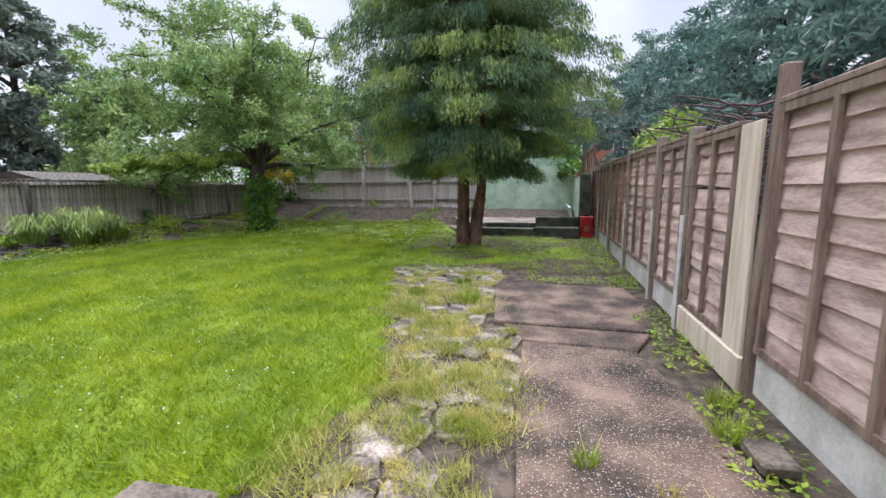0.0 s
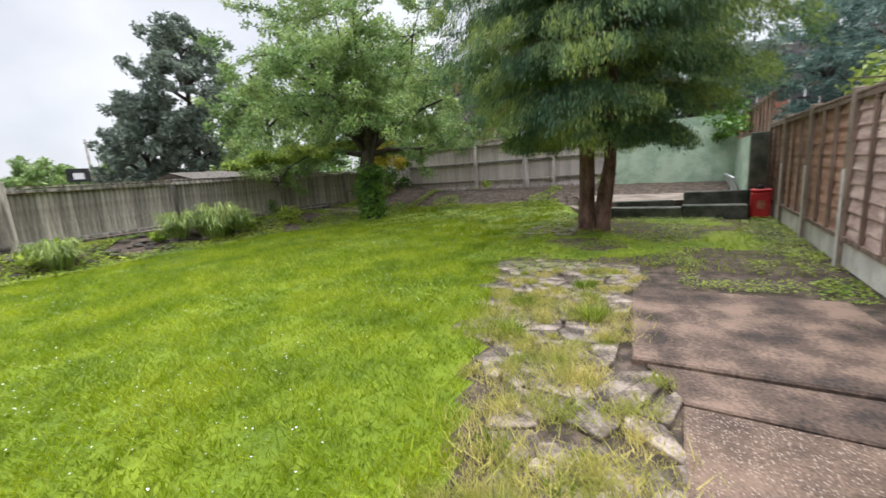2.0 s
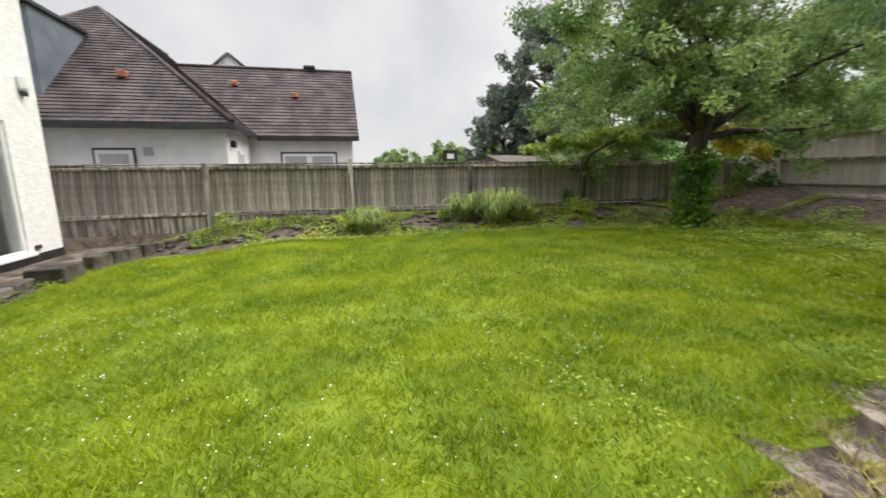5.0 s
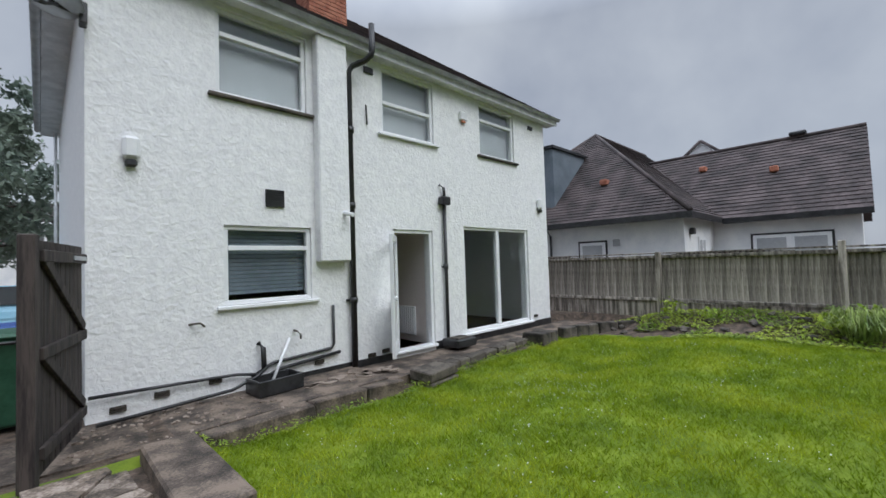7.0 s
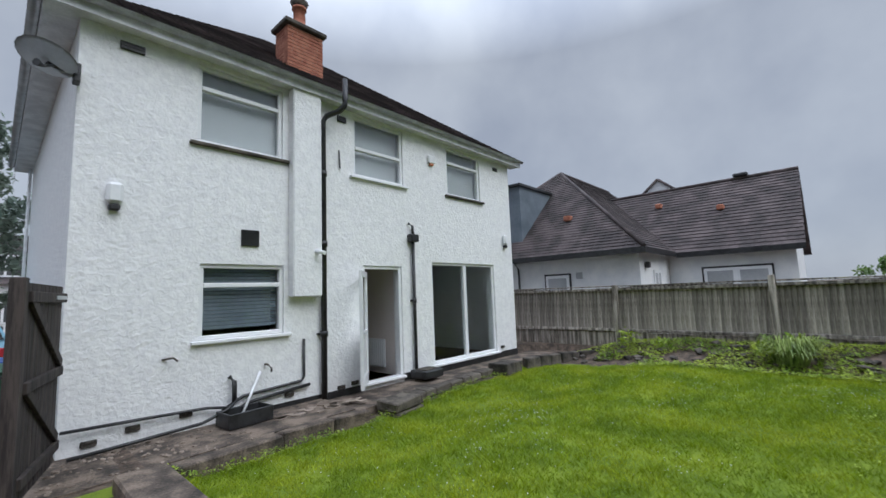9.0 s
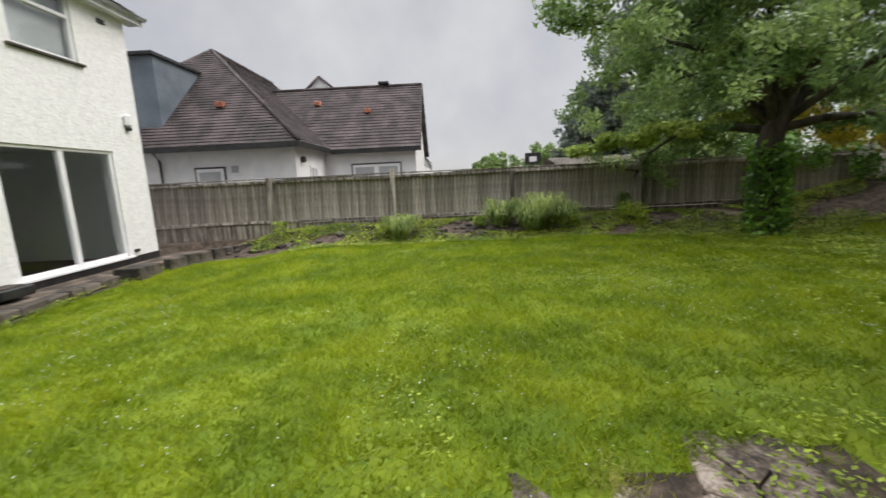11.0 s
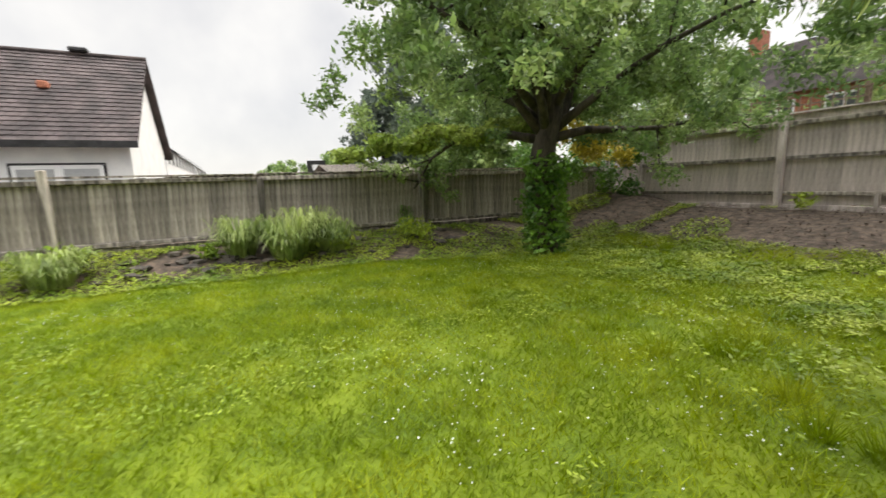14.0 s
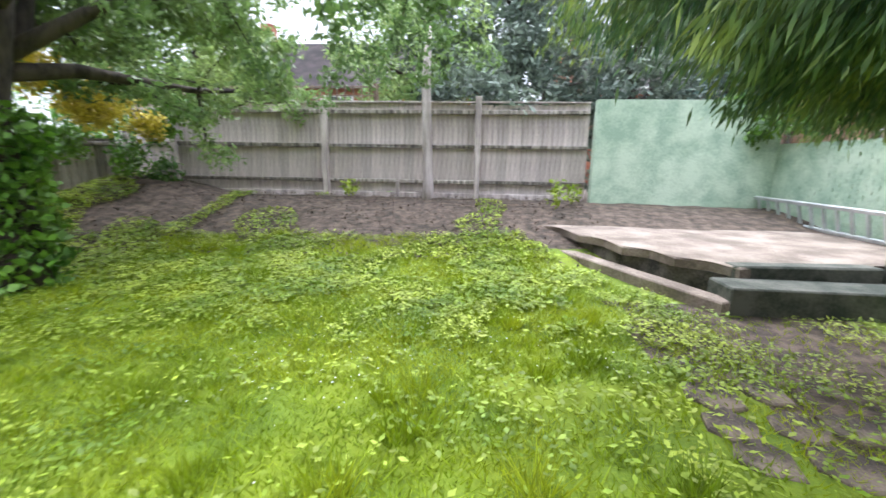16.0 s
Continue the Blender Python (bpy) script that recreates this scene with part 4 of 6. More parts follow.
# wheelie bins, car and bungalow past the gate
def wheelie(x, y, rot, lid, label):
    e = empty("wheelie_bin", pose(x, y, 0, 0, 0, rot), label, "bin", "bins beside the house")
    bm = bmesh.new()
    r = bmesh.ops.create_cube(bm, size=1)
    for v in r["verts"]:
        k = 1.0 if v.co.z > 0 else 0.8
        v.co = Vector((v.co.x * 0.58 * k, v.co.y * 0.72 * k, 0.53 + v.co.z * 0.94))
    bmesh.ops.bevel(bm, geom=bm.edges[:], offset=0.03, segments=2, affect="EDGES")
    part("bin_body", bm, M_BINGREEN, e)
    part("rim", box(-0.31, 0.31, -0.38, 0.38, 0.96, 1.0, bevel=0.012), M_BINGREEN, e)
    part("lid", box(-0.32, 0.32, -0.4, 0.4, 1.003, 1.07, bevel=0.03), lid, e)
    part("handle_bar", tube([(-0.28, -0.43, 0.98), (0.28, -0.43, 0.98)], 0.018, 8), M_BLACK, e)
    for s in (-1, 1):
        part("wheel", tube([(s * 0.2, -0.3, 0.1), (s * 0.26, -0.3, 0.1)], 0.1, 14), M_BLACK, e)


wheelie(-0.5, -2.3, 178, M_BINGREEN, "dark green wheelie bin with green lid")
wheelie(-0.45, -3.2, 184, M_BINBLUE, "green wheelie bin with blue lid")


def parked_car():
    e = empty("car", pose(0.2, -9.0, 0, 0, 0, 8), "light blue hatchback parked on the drive", "car")
    prof = [(-2.0, 0.35), (-2.05, 0.75), (-1.9, 0.95), (-1.0, 1.0), (-0.4, 1.45), (1.2, 1.5), (1.85, 1.05), (2.0, 0.85), (2.0, 0.35)]
    bm = bmesh.new()
    L = [bm.verts.new((-0.85 + (0.16 if z > 1.2 else 0), y, z)) for y, z in prof]
    R = [bm.verts.new((0.85 - (0.16 if z > 1.2 else 0), y, z)) for y, z in prof]
    bm.faces.new(L)
    bm.faces.new(R[::-1])
    for i in range(len(prof)):
        j = (i + 1) % len(prof)
        bm.faces.new((L[i], R[i], R[j], L[j]))
    bmesh.ops.recalc_face_normals(bm, faces=bm.faces)
    bmesh.ops.bevel(bm, geom=bm.edges[:], offset=0.05, segments=2, affect="EDGES")
    part("car_body", bm, M_CAR, e)
    for n, poly in (("rear_window", [(-0.62, 1.27, 1.47), (0.62, 1.27, 1.47), (0.72, 1.78, 1.12), (-0.72, 1.78, 1.12)]), ("windscreen", [(-0.62, -0.47, 1.42), (-0.72, -0.95, 1.05), (0.72, -0.95, 1.05), (0.62, -0.47, 1.42)])):
        b = bmesh.new()
        f = b.faces.new([b.verts.new(Vector(p) + Vector((0, 0.012 if p[1] > 0 else -0.012, 0.014))) for p in poly])
        bmesh.ops.solidify(b, geom=[f], thickness=0.01)
        part(n, b, M_DARKROOM, e, "dark glass")
    for s in (-1, 1):
        part("side_window", box(s * 0.78 - 0.02, s * 0.78 + 0.02, -0.35, 1.1, 1.08, 1.38, bevel=0.01), M_DARKROOM, e, "dark glass")
        for y in (-1.3, 1.3):
            w = part("wheel", tube([(s * 0.72, y, 0.32), (s * 0.88, y, 0.32)], 0.32, 18), M_BLACK, e)
            r = part("rim", tube([(s * 0.885, y, 0.32), (s * 0.895, y, 0.32)], 0.2, 14), M_ALU, w)
        part("tail_light", box(s * 0.72 - 0.1, s * 0.72 + 0.1, 1.93, 2.02, 0.8, 0.98, bevel=0.02), M_RED, e)


parked_car()


# ---- the bungalow next door ----
bung = empty("bungalow", pose(-17, 0, 0), "white neighbouring bungalow with brown tiled hipped roofs", "house")
bung_m = bung.matrix_world.inverted()


def bp_(name, bm, material, label="", parent=None):
    ob = part(name, bm, material, None, label)
    ob.parent = parent or bung
    if parent is None:
        ob.matrix_parent_inverse = bung_m
    return ob


bp_("front_wing_wall", box(-24, -14.25, -8.6, 0.75, -0.2, 2.9), M_SMOOTHRENDER)
bp_("main_wing_wall", box(-24.2, -17.6, 0.753, 4.4, -0.2, 2.9), M_SMOOTHRENDER)
bm = bmesh.new()
vs = [bm.verts.new((x, 4.4, z)) for x, z in ((-17.55, 2.9), (-21, 5.8), (-24.4, 2.9))]
f = bm.faces.new(vs)
r = bmesh.ops.extrude_face_region(bm, geom=[f])
for v in [g for g in r["geom"] if isinstance(g, bmesh.types.BMVert)]:
    v.co.y -= 0.25
bmesh.ops.recalc_face_normals(bm, faces=bm.faces)
bp_("gable", bm, M_SMOOTHRENDER)
# front hipped wing
A, PK = 2.9, (-18.95, -3.95, 7.28)
roof_part(bp_, [(-13.85, -8.95, A), (-13.85, 1.05, A), PK, PK], 0.21)
roof_part(bp_, [(-13.85, 1.05, A), (-25, 1.05, A), (-25, -3.95, 7.28), PK], 0.21)
roof_part(bp_, [(-25, -8.95, A), (-13.85, -8.95, A), PK, (-25, -3.95, 7.28)], 0.5)
# main wing
roof_part(bp_, [(-17.3, -2.5, 2.85), (-17.3, 4.65, 2.85), (-21, 4.65, 5.92), (-21, -2.5, 5.92)], 0.21)
roof_part(bp_, [(-24.7, 4.65, 2.85), (-24.7, -2.5, 2.85), (-21, -2.5, 5.92), (-21, 4.65, 5.92)], 0.5)
bp_("fascia", box(-13.86, -13.82, -8.95, 1.09, 2.74, 2.92), M_BLACK, "black fascia and gutter")
bp_("fascia", box(-17.3, -13.862, 1.05, 1.09, 2.74, 2.92), M_BLACK, "black fascia and gutter")
bp_("fascia", box(-17.3, -17.26, 1.092, 4.65, 2.69, 2.87), M_BLACK, "black fascia and gutter")
for a, b in (((-13.85, 1.05, 2.95), PK), ((-13.85, -8.95, 2.95), PK), ((-21, 4.64, 5.96), (-21, -2.4, 5.96)), (PK, (-25, -3.95, 7.3))):
    bp_("ridge", tube([a, b], 0.07, 8), M_TILE, "rounded ridge tiles")
def yz_prism(poly, xa, xb):
    bm = bmesh.new()
    f = [bm.verts.new((xa, y, z)) for y, z in poly]
    b = [bm.verts.new((xb, y, z)) for y, z in poly]
    bm.faces.new(f)
    bm.faces.new(b[::-1])
    for k in range(len(poly)):
        bm.faces.new((f[k], b[k], b[(k + 1) % len(poly)], f[(k + 1) % len(poly)]))
    bmesh.ops.recalc_face_normals(bm, faces=bm.faces)
    return bm


dorm = bp_("dormer", yz_prism([(-8.8, 3.2), (-3.7, 3.2), (-3.7, 5.9), (-8.8, 5.9)], -14.7, -17.2), M_LEAD, "dark grey clad dormer beside the hip")
bp_("dormer_roof", yz_prism([(-8.9, 5.903), (-3.6, 5.903), (-3.6, 6.0), (-8.9, 6.02)], -14.55, -17.3), M_BLACK, "", dorm)
for y in (-7.6, -6.6, -5.6, -4.6):
    bp_("clad_seam", box(-14.698, -14.67, y - 0.015, y + 0.015, 3.7, 5.85), M_LEAD, "", dorm)
bm = bmesh.new()
vs = [bm.verts.new((-24, y, z)) for y, z in ((-2.3, 6.0), (0.3, 6.0), (-1.0, 7.15))]
f = bm.faces.new(vs)
r = bmesh.ops.extrude_face_region(bm, geom=[f])
for v in [g for g in r["geom"] if isinstance(g, bmesh.types.BMVert)]:
    v.co.x -= 2
bmesh.ops.recalc_face_normals(bm, faces=bm.faces)
bp_("gablet", bm, M_SMOOTHRENDER, "white gablet behind the ridge")
for a, b in (((-23.95, -2.5, 5.95), (-23.95, -1.0, 7.25)), ((-23.95, 0.5, 5.95), (-23.95, -1.0, 7.25))):
    bp_("barge", tube([a, b], 0.08, 6), M_TILE)
for x, y in ((-15.5, -2.1),):
    z = 2.9 + (-13.85 - x) * 0.859
    bp_("vent_tile", box(x - 0.16, x + 0.16, y - 0.13, y + 0.13, z, z + 0.2, bevel=0.03), M_BRICK, "red vent tile")
for x, y in ((-19.9, 0.0), (-19.3, 2.3)):
    z = 2.85 + (-17.3 - x) * 0.83
    bp_("vent_tile", box(x - 0.15, x + 0.15, y - 0.12, y + 0.12, z, z + 0.2, bevel=0.03), M_BRICK, "red vent tile")
bp_("ridge_vent", box(-21.2, -20.8, 2.6, 3.1, 6.0, 6.15, bevel=0.04), M_BLACK, "low dark ridge vent")


def bwin(x, y0, y1, z0, z1, mull):
    w = bp_("window", box(x + 0.002, x + 0.03, y0 - 0.06, y1 + 0.06, z0, z1 + 0.06), M_BLACK, "dark edged white window")
    ym = (y0 + y1) / 2
    for a, b in ([(y0, ym), (ym, y1)] if mull else [(y0, y1)]):
        bp_("window_frame", box(x + 0.031, x + 0.06, a, b, z0, z1, bevel=0.008), M_UPVC, "", w)
        bp_("pane", box(x + 0.061, x + 0.066, a + 0.1, b - 0.1, z0 + 0.08, z1 - 0.1), M_BLIND, "grey net-curtained glass", w)


bwin(-17.6, 1.85, 3.75, 1.1, 2.25, True)
bwin(-14.25, -2.5, -1.6, 1.3, 2.2, False)
w = bp_("window", box(-16.4, -15.6, 0.752, 0.79, 1.0, 2.25), M_UPVC, "white side door frame")
bp_("pane", box(-16.3, -16.05, 0.791, 0.797, 1.3, 2.15), M_BLIND, "", w)
bp_("pane", box(-15.95, -15.7, 0.791, 0.797, 1.3, 2.15), M_BLIND, "", w)
bp_("wall_lamp", box(-14.9, -14.7, 0.752, 0.9, 2.3, 2.5, bevel=0.03), M_BLACK, "black wall lamp")
bp_("air_vent", box(-14.248, -14.22, -1.35, -1.12, 2.05, 2.27), M_BLIND, "grey vent")
bp_("downpipe", tube([(-14.15, -3.6, 0), (-14.15, -3.6, 2.5), (-13.9, -3.6, 2.75)], 0.04, 8), M_BLACK)


# ---- fences ----
def board_fence(name, label, origin, ang, length, z_low, z_high, post_at, rails, material, front, post_mat, post_top, rail_side=1, rail_mat=M_OLDWOOD):
    """Vertical boards on rails. front=True: the rails and posts stand on the garden side."""
    e = empty(name, Matrix.Translation(origin) @ pose(0, 0, 0, 0, 0, ang), label, "fence", kind="structure")
    meshes = []
    for _ in range(5):
        h = z_high - z_low + random.uniform(-0.012, 0.012)
        bm = box(0, 0.118, -0.011, 0.011, 0, h, bevel=0.003, jit=0.003)
        meshes.append(mesh_of("board", bm, material))
    s, i = 0.0, 0
    while s < length - 0.05:
        o = part("board", meshes[i % 5], material, e)
        sag = 0.03 * math.sin(s * 1.3) + 0.02 * lump(s, 0, 0.6)
        o.matrix_basis = pose(s, rail_side * (-0.012 if i % 2 else -0.022), z_low + sag, 0, random.uniform(-0.5, 0.5), random.uniform(2, 5))
        s += 0.104
        i += 1
    for z in rails:
        a = 0
        stops = [p for p in post_at if 0 <= p <= length] + [length]
        for b in stops:
            if b - a > 0.2:
                part("rail", box(a + 0.02, b - 0.02, rail_side * 0.004, rail_side * 0.07, z - 0.04, z + 0.035, bevel=0.01, jit=0.012), rail_mat, e)
            a = b
    for k, p in enumerate(post_at):
        part("post", box(p - 0.06, p + 0.06, rail_side * (0.072 if front else -0.11), rail_side * (0.19 if front else 0.08), z_low - 0.5, post_top + random.uniform(-0.03, 0.05), bevel=0.012, jit=0.008), post_mat, e, "", pose(0, 0, 0, 0, random.uniform(-0.8, 0.8), 0))
    return e


# west fence: along y at x = -12.2; local x runs north, garden on its right
wf = board_fence("fence_west", "weathered grey-brown closeboard fence", (-12.2, -4.0, 0), 90, 21.2, 0.52, 1.72, [1.3, 4.72, 8.12, 11.35, 14.85, 18.0, 20.9], [0.56, 1.66], M_OLDWOOD, True, M_OLDWOOD, 1.82, -1)
for a, b in ((0, 4.7), (4.7, 8.1), (8.1, 11.3), (11.3, 14.8), (14.8, 18), (18, 21.2)):
    part("gravel_board", box(a + 0.05, b - 0.05, -0.02, 0.05, 0.1, 0.5, bevel=0.008, jit=0.01), M_OLDWOOD, wf)
    part("cap_rail", box(a + 0.02, b - 0.02, -0.05, 0.05, 1.735, 1.765, jit=0.008), M_OLDWOOD, wf)
# north fence: along x at y = 17.45
# rails keep the darker wood: the shadow line beneath them is in their colour
nf = board_fence("fence_north", "tall pale weathered boundary fence with arris rails", (-12.3, 17.45, 0), 0, 10.0, 0.72, 2.6, [1.0, 4.45, 7.72], [0.98, 1.72, 2.42], M_PALEWOOD, True, M_PALEWOOD, 2.68, -1)
for a, b in ((0, 1), (1, 4.45), (4.45, 7.72), (7.72, 10)):
    part("gravel_board", box(a + 0.07, b - 0.07, -0.06, -0.02, 0.35, 0.74, bevel=0.008), M_PALEWOOD, nf)
    part("cap_rail", box(a + 0.01, b - 0.01, -0.05, 0.05, 2.612, 2.64, jit=0.006), M_PALEWOOD, nf)
part("prop", box(6.0, 6.07, -0.25, -0.19, 0.6, 1.0), M_PALEWOOD, nf)
# trellis topping on the neighbour's side
tre = empty("trellis", pose(-12, 18.6, 2.4), "brown lattice trellis beyond the fence", "trellis")
for i in range(26):
    part("lath", box(i * 0.2, i * 0.2 + 0.03, 0, 0.015, 0, 0.75), M_BATTEN, tre)
for i in range(4):
    part("lath", box(0, 5.03, 0.016, 0.03, 0.1 + i * 0.2, 0.13 + i * 0.2), M_BATTEN, tre)
part("trellis_post", box(0, 0.08, 0.04, 0.12, -2.2, 0.8), M_BATTEN, tre)
part("trellis_post", box(4.9, 4.98, 0.04, 0.12, -2.2, 0.8), M_BATTEN, tre)


# east fence: waney-lap panels between concrete posts, along y at x = 1.45
fe = empty("fence_east", pose(1.46, 0, 0), "pinkish-brown waney-lap panel fence with concrete posts", "fence", kind="structure")


def lap_panel(y0, y1, z0, z1, battens, material, label, slope=0.0, gaps=(), board_h=0.3, conc=True):
    e = tagged(part("fence_panel", box(0.013, 0.02, 0.01, 0.04, 0.01, z1 - z0 - 0.03), M_BATTEN, fe, "", pose(0, y0, z0)), label)
    L, H = y1 - y0, z1 - z0
    n = max(8, round((H - 0.06) / 0.155))
    for i in range(n):
        z = 0.03 + i * (H - 0.06) / n
        if i in gaps:
            z += 0.035
        bm = bmesh.new()
        seg = 6
        top, bot = [], []
        for k in range(seg + 1):
            y = 0.03 + (L - 0.06) * k / seg
            w = 0.012 * lump(y * 2.3, i * 3.1, 1.0, y0)
            bot.append((y, z + w))
            top.append((y, z + (H - 0.06) / n + 0.018))
        grid = []
        for (ya, za), (yb, zb) in zip(bot, top):
            grid.append([bm.verts.new((-0.022, ya, za)), bm.verts.new((0.006, yb, min(zb, H - 0.02))), bm.verts.new((0.012, yb, min(zb, H - 0.02))), bm.verts.new((-0.012, ya, za))])
        for g0, g1 in zip(grid, grid[1:]):
            for k in range(4):
                bm.faces.new((g0[k], g1[k], g1[(k + 1) % 4], g0[(k + 1) % 4]))
        bmesh.ops.recalc_face_normals(bm, faces=bm.faces)
        part("slat", bm, material, e, "", pose(0, 0, 0, (2.2 if i in gaps else 0) + random.uniform(-0.25, 0.25), 0, 0))
    for k in range(battens):
        y = 0.02 + (L - 0.09) * k / (battens - 1)
        part("batten", box(-0.06, -0.024, y, y + 0.045, 0, H - 0.022, bevel=0.005), M_BATTEN, e)
    part("top_batten", box(-0.06, 0.03, 0, L, H - 0.02, H + 0.02, bevel=0.006), M_BATTEN, e)
    part("top_rail", box(-0.055, -0.026, 0.0, L, H - 0.08, H - 0.022, bevel=0.004), M_BATTEN, e)
    part("bottom_rail", box(-0.055, -0.026, 0.0, L, 0, 0.06, bevel=0.004), M_BATTEN, e)
    if conc:
        part("gravel_board", box(-0.03, 0.02, 0.0, L, -0.3, -0.003, bevel=0.006), M_CONCRETE, e, "pale concrete gravel board")
    return e


def fence_post(y, z1, material, label, w=0.1, tilt=0.0, x=1.44, thick=0.12):
    e = part("post", box(-thick / 2, thick / 2, -w / 2, w / 2, -0.3, z1, bevel=0.012), material, fe, label, pose(x - 1.46, y, 0, 0, tilt, 0))
    if material is M_OLDCONC:
        part("post_foot", box(-thick / 2 - 0.012, -thick / 2 - 0.002, -w / 2 + 0.01, w / 2 - 0.01, 0.0, 1.2), M_CONCRETE, e, "cleaner pale concrete face")


lap_panel(-0.4, 1.4, 0.36, 2.0, 4, M_LAP, "pinkish waney-lap fence panel")
lap_panel(1.52, 3.1, 0.38, 2.02, 4, M_LAP, "pinkish waney-lap fence panel in a timber frame")
lap_panel(3.62, 4.62, 0.3, 1.96, 3, M_LAP, "patched narrow lap panel with broken slats", gaps=(2, 7), conc=False)
lap_panel(4.82, 5.84, 0.33, 2.0, 3, M_LAP, "narrow pinkish lap fence panel")
ys = [5.98, 7.85, 9.72, 11.6, 13.4]
for a, b in zip(ys, ys[1:]):
    lap_panel(a, b, 0.36, 2.03, 4, M_LAP if a < 7 else M_LAPDARK, "waney-lap fence panel weathered to red-brown")
for y in (13.5, 15.4, 17.3):
    lap_panel(y, y + 1.8, 1.0, 2.75, 4, M_LAPDARK, "orange-brown lap panel behind the green wall", conc=False)
fence_post(1.46, 2.1, M_OLDCONC, "weathered concrete fence post")
fence_post(3.17, 2.26, M_BATTEN, "tall brown timber fence post", 0.09, 1.0, thick=0.1)
board = thing("timber_board", box(1.4, 1.425, 3.27, 3.58, 0.15, 1.94, bevel=0.004), M_NEWWOOD, "new raw pine board patching the fence", "board")
bm = box(1.38, 1.43, 3.24, 4.64, 0.02, 0.28, bevel=0.006)
thing("timber_board", bm, M_NEWWOOD, "pale timber board along the foot of the patched panel", "board")
fence_post(4.72, 2.08, M_OLDCONC, "weathered concrete fence post with dark head", 0.13, 0.6)
fence_post(5.91, 2.12, M_OLDCONC, "concrete fence post with dark weathered head")
for y in ys[1:]:
    fence_post(y, 2.1, M_OLDCONC, "concrete fence post between lap panels")
thing("dead_brick", box(1.12, 1.3, 2.25, 2.5, 0.02, 0.1, bevel=0.015, jit=0.01), M_PATH, "loose stained brick by the fence foot", "brick")
thing("dead_brick", box(1.05, 1.27, 1.75, 2.0, 0.02, 0.11, bevel=0.015, jit=0.012), M_PATH, "loose stained brick by the fence foot", "brick")

# ---- green painted walls and the raised slab ----
def brick_wall(name, label, place, L, z0, z1, material, course=0.075, bl=0.225):
    """Painted brickwork: a core with slightly proud courses of bricks."""
    bm = bmesh.new()
    box(0, L, 0.008, 0.22, z0, z1, bm)
    core = tagged(new(name, mesh_of(name, bm, material)), label, "wall", kind="structure")
    core.matrix_world = place
    bm = bmesh.new()
    z, r = z0, 0
    while z < z1 - 0.04:
        s = -0.11 * (r % 2)
        while s < L:
            a, b = max(0, s), min(L, s + bl - 0.01)
            if b - a > 0.03:
                d = random.uniform(-0.002, 0.003)
                box(a, b, d, 0.02, z + 0.004, min(z1, z + course - 0.004), bm)
            s += bl
        z += course
        r += 1
    o = part("painted_bricks", bm, material, core)
    tagged(o, kind="stuff")
    return core


brick_wall("wall_green_north", "pale green painted brick wall", pose(1.1, 17.15, 0, 0, 0, 180), 3.4, 0.3, 2.62, M_GREENPAINT)
brick_wall("wall_green_east", "low pale green painted brick wall", pose(1.08, 12.95, 0, 0, 0, 90) @ Matrix.Diagonal((1, -1, 1, 1)), 4.15, 0.05, 1.83, M_GREENPAINT)
thing("dark_pier", box(1.0, 1.3, 12.7, 12.94, 0, 1.86, bevel=0.015), M_DARKGREEN, "dark green stained pier at the wall end", "pier", kind="structure")

slab = prism([(-3.55, 15.9), (-3.45, 15.3), (-3.2, 15.1), (-3.05, 14.5), (-2.78, 14.2), (-2.7, 13.7), (-2.42, 13.55), (-2.3, 13.15), (-2.0, 13.0), (-1.85, 12.72), (-1.3, 12.86), (-0.9, 12.8), (-0.3, 13.05), (1.06, 13.1), (1.06, 17.12), (-3.0, 17.12)], 0.29, 0.4, bevel=0.02)
plat = thing("raised_slab", slab, M_OLDCONC, "cracked concrete slab raised above the lawn", "platform", kind="structure")
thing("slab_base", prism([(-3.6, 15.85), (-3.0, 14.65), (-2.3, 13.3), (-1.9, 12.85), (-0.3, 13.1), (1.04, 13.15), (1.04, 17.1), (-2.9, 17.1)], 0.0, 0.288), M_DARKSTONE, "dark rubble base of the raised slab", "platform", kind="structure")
thing("step_kerb", prism([(-3.95, 15.7), (-2.25, 12.25), (-2.05, 12.35), (-3.75, 15.8)], 0.0, 0.17, bevel=0.015), M_OLDCONC, "broken concrete step beside the raised slab", "step")
thing("planter_block", box(-2.15, -0.28, 12.3, 12.72, 0.0, 0.3, bevel=0.015, jit=0.01), M_DARKGREEN, "low dark green painted block front", "block")
thing("planter_block", box(-1.9, -0.45, 12.74, 12.98, 0.0, 0.42, bevel=0.02, jit=0.02), M_DARKGREEN, "jagged dark green upper block", "block")
thing("planter_block", box(-0.26, 0.98, 12.35, 12.75, 0.0, 0.33, bevel=0.015, jit=0.01), M_DARKGREEN, "low dark green painted block front", "block")
thing("planter_block", box(-0.24, 1.0, 12.77, 13.02, 0.0, 0.62, bevel=0.02, jit=0.015), M_DARKGREEN, "taller dark green block at the slab end", "block")

lad = empty("ladder", pose(0.93, 13.9, 0.41, 0, -14, 0), "aluminium ladder lying on its edge against the green wall", "ladder")
part("stile", box(-0.03, 0.03, 0, 3.1, 0.0, 0.055, bevel=0.006), M_ALU, lad)
part("stile", box(-0.03, 0.03, 0, 3.1, 0.4, 0.455, bevel=0.006), M_ALU, lad)
for i in range(12):
    part("rung", box(-0.018, 0.018, 0.12 + i * 0.255, 0.16 + i * 0.255, 0.053, 0.402), M_ALU, lad)

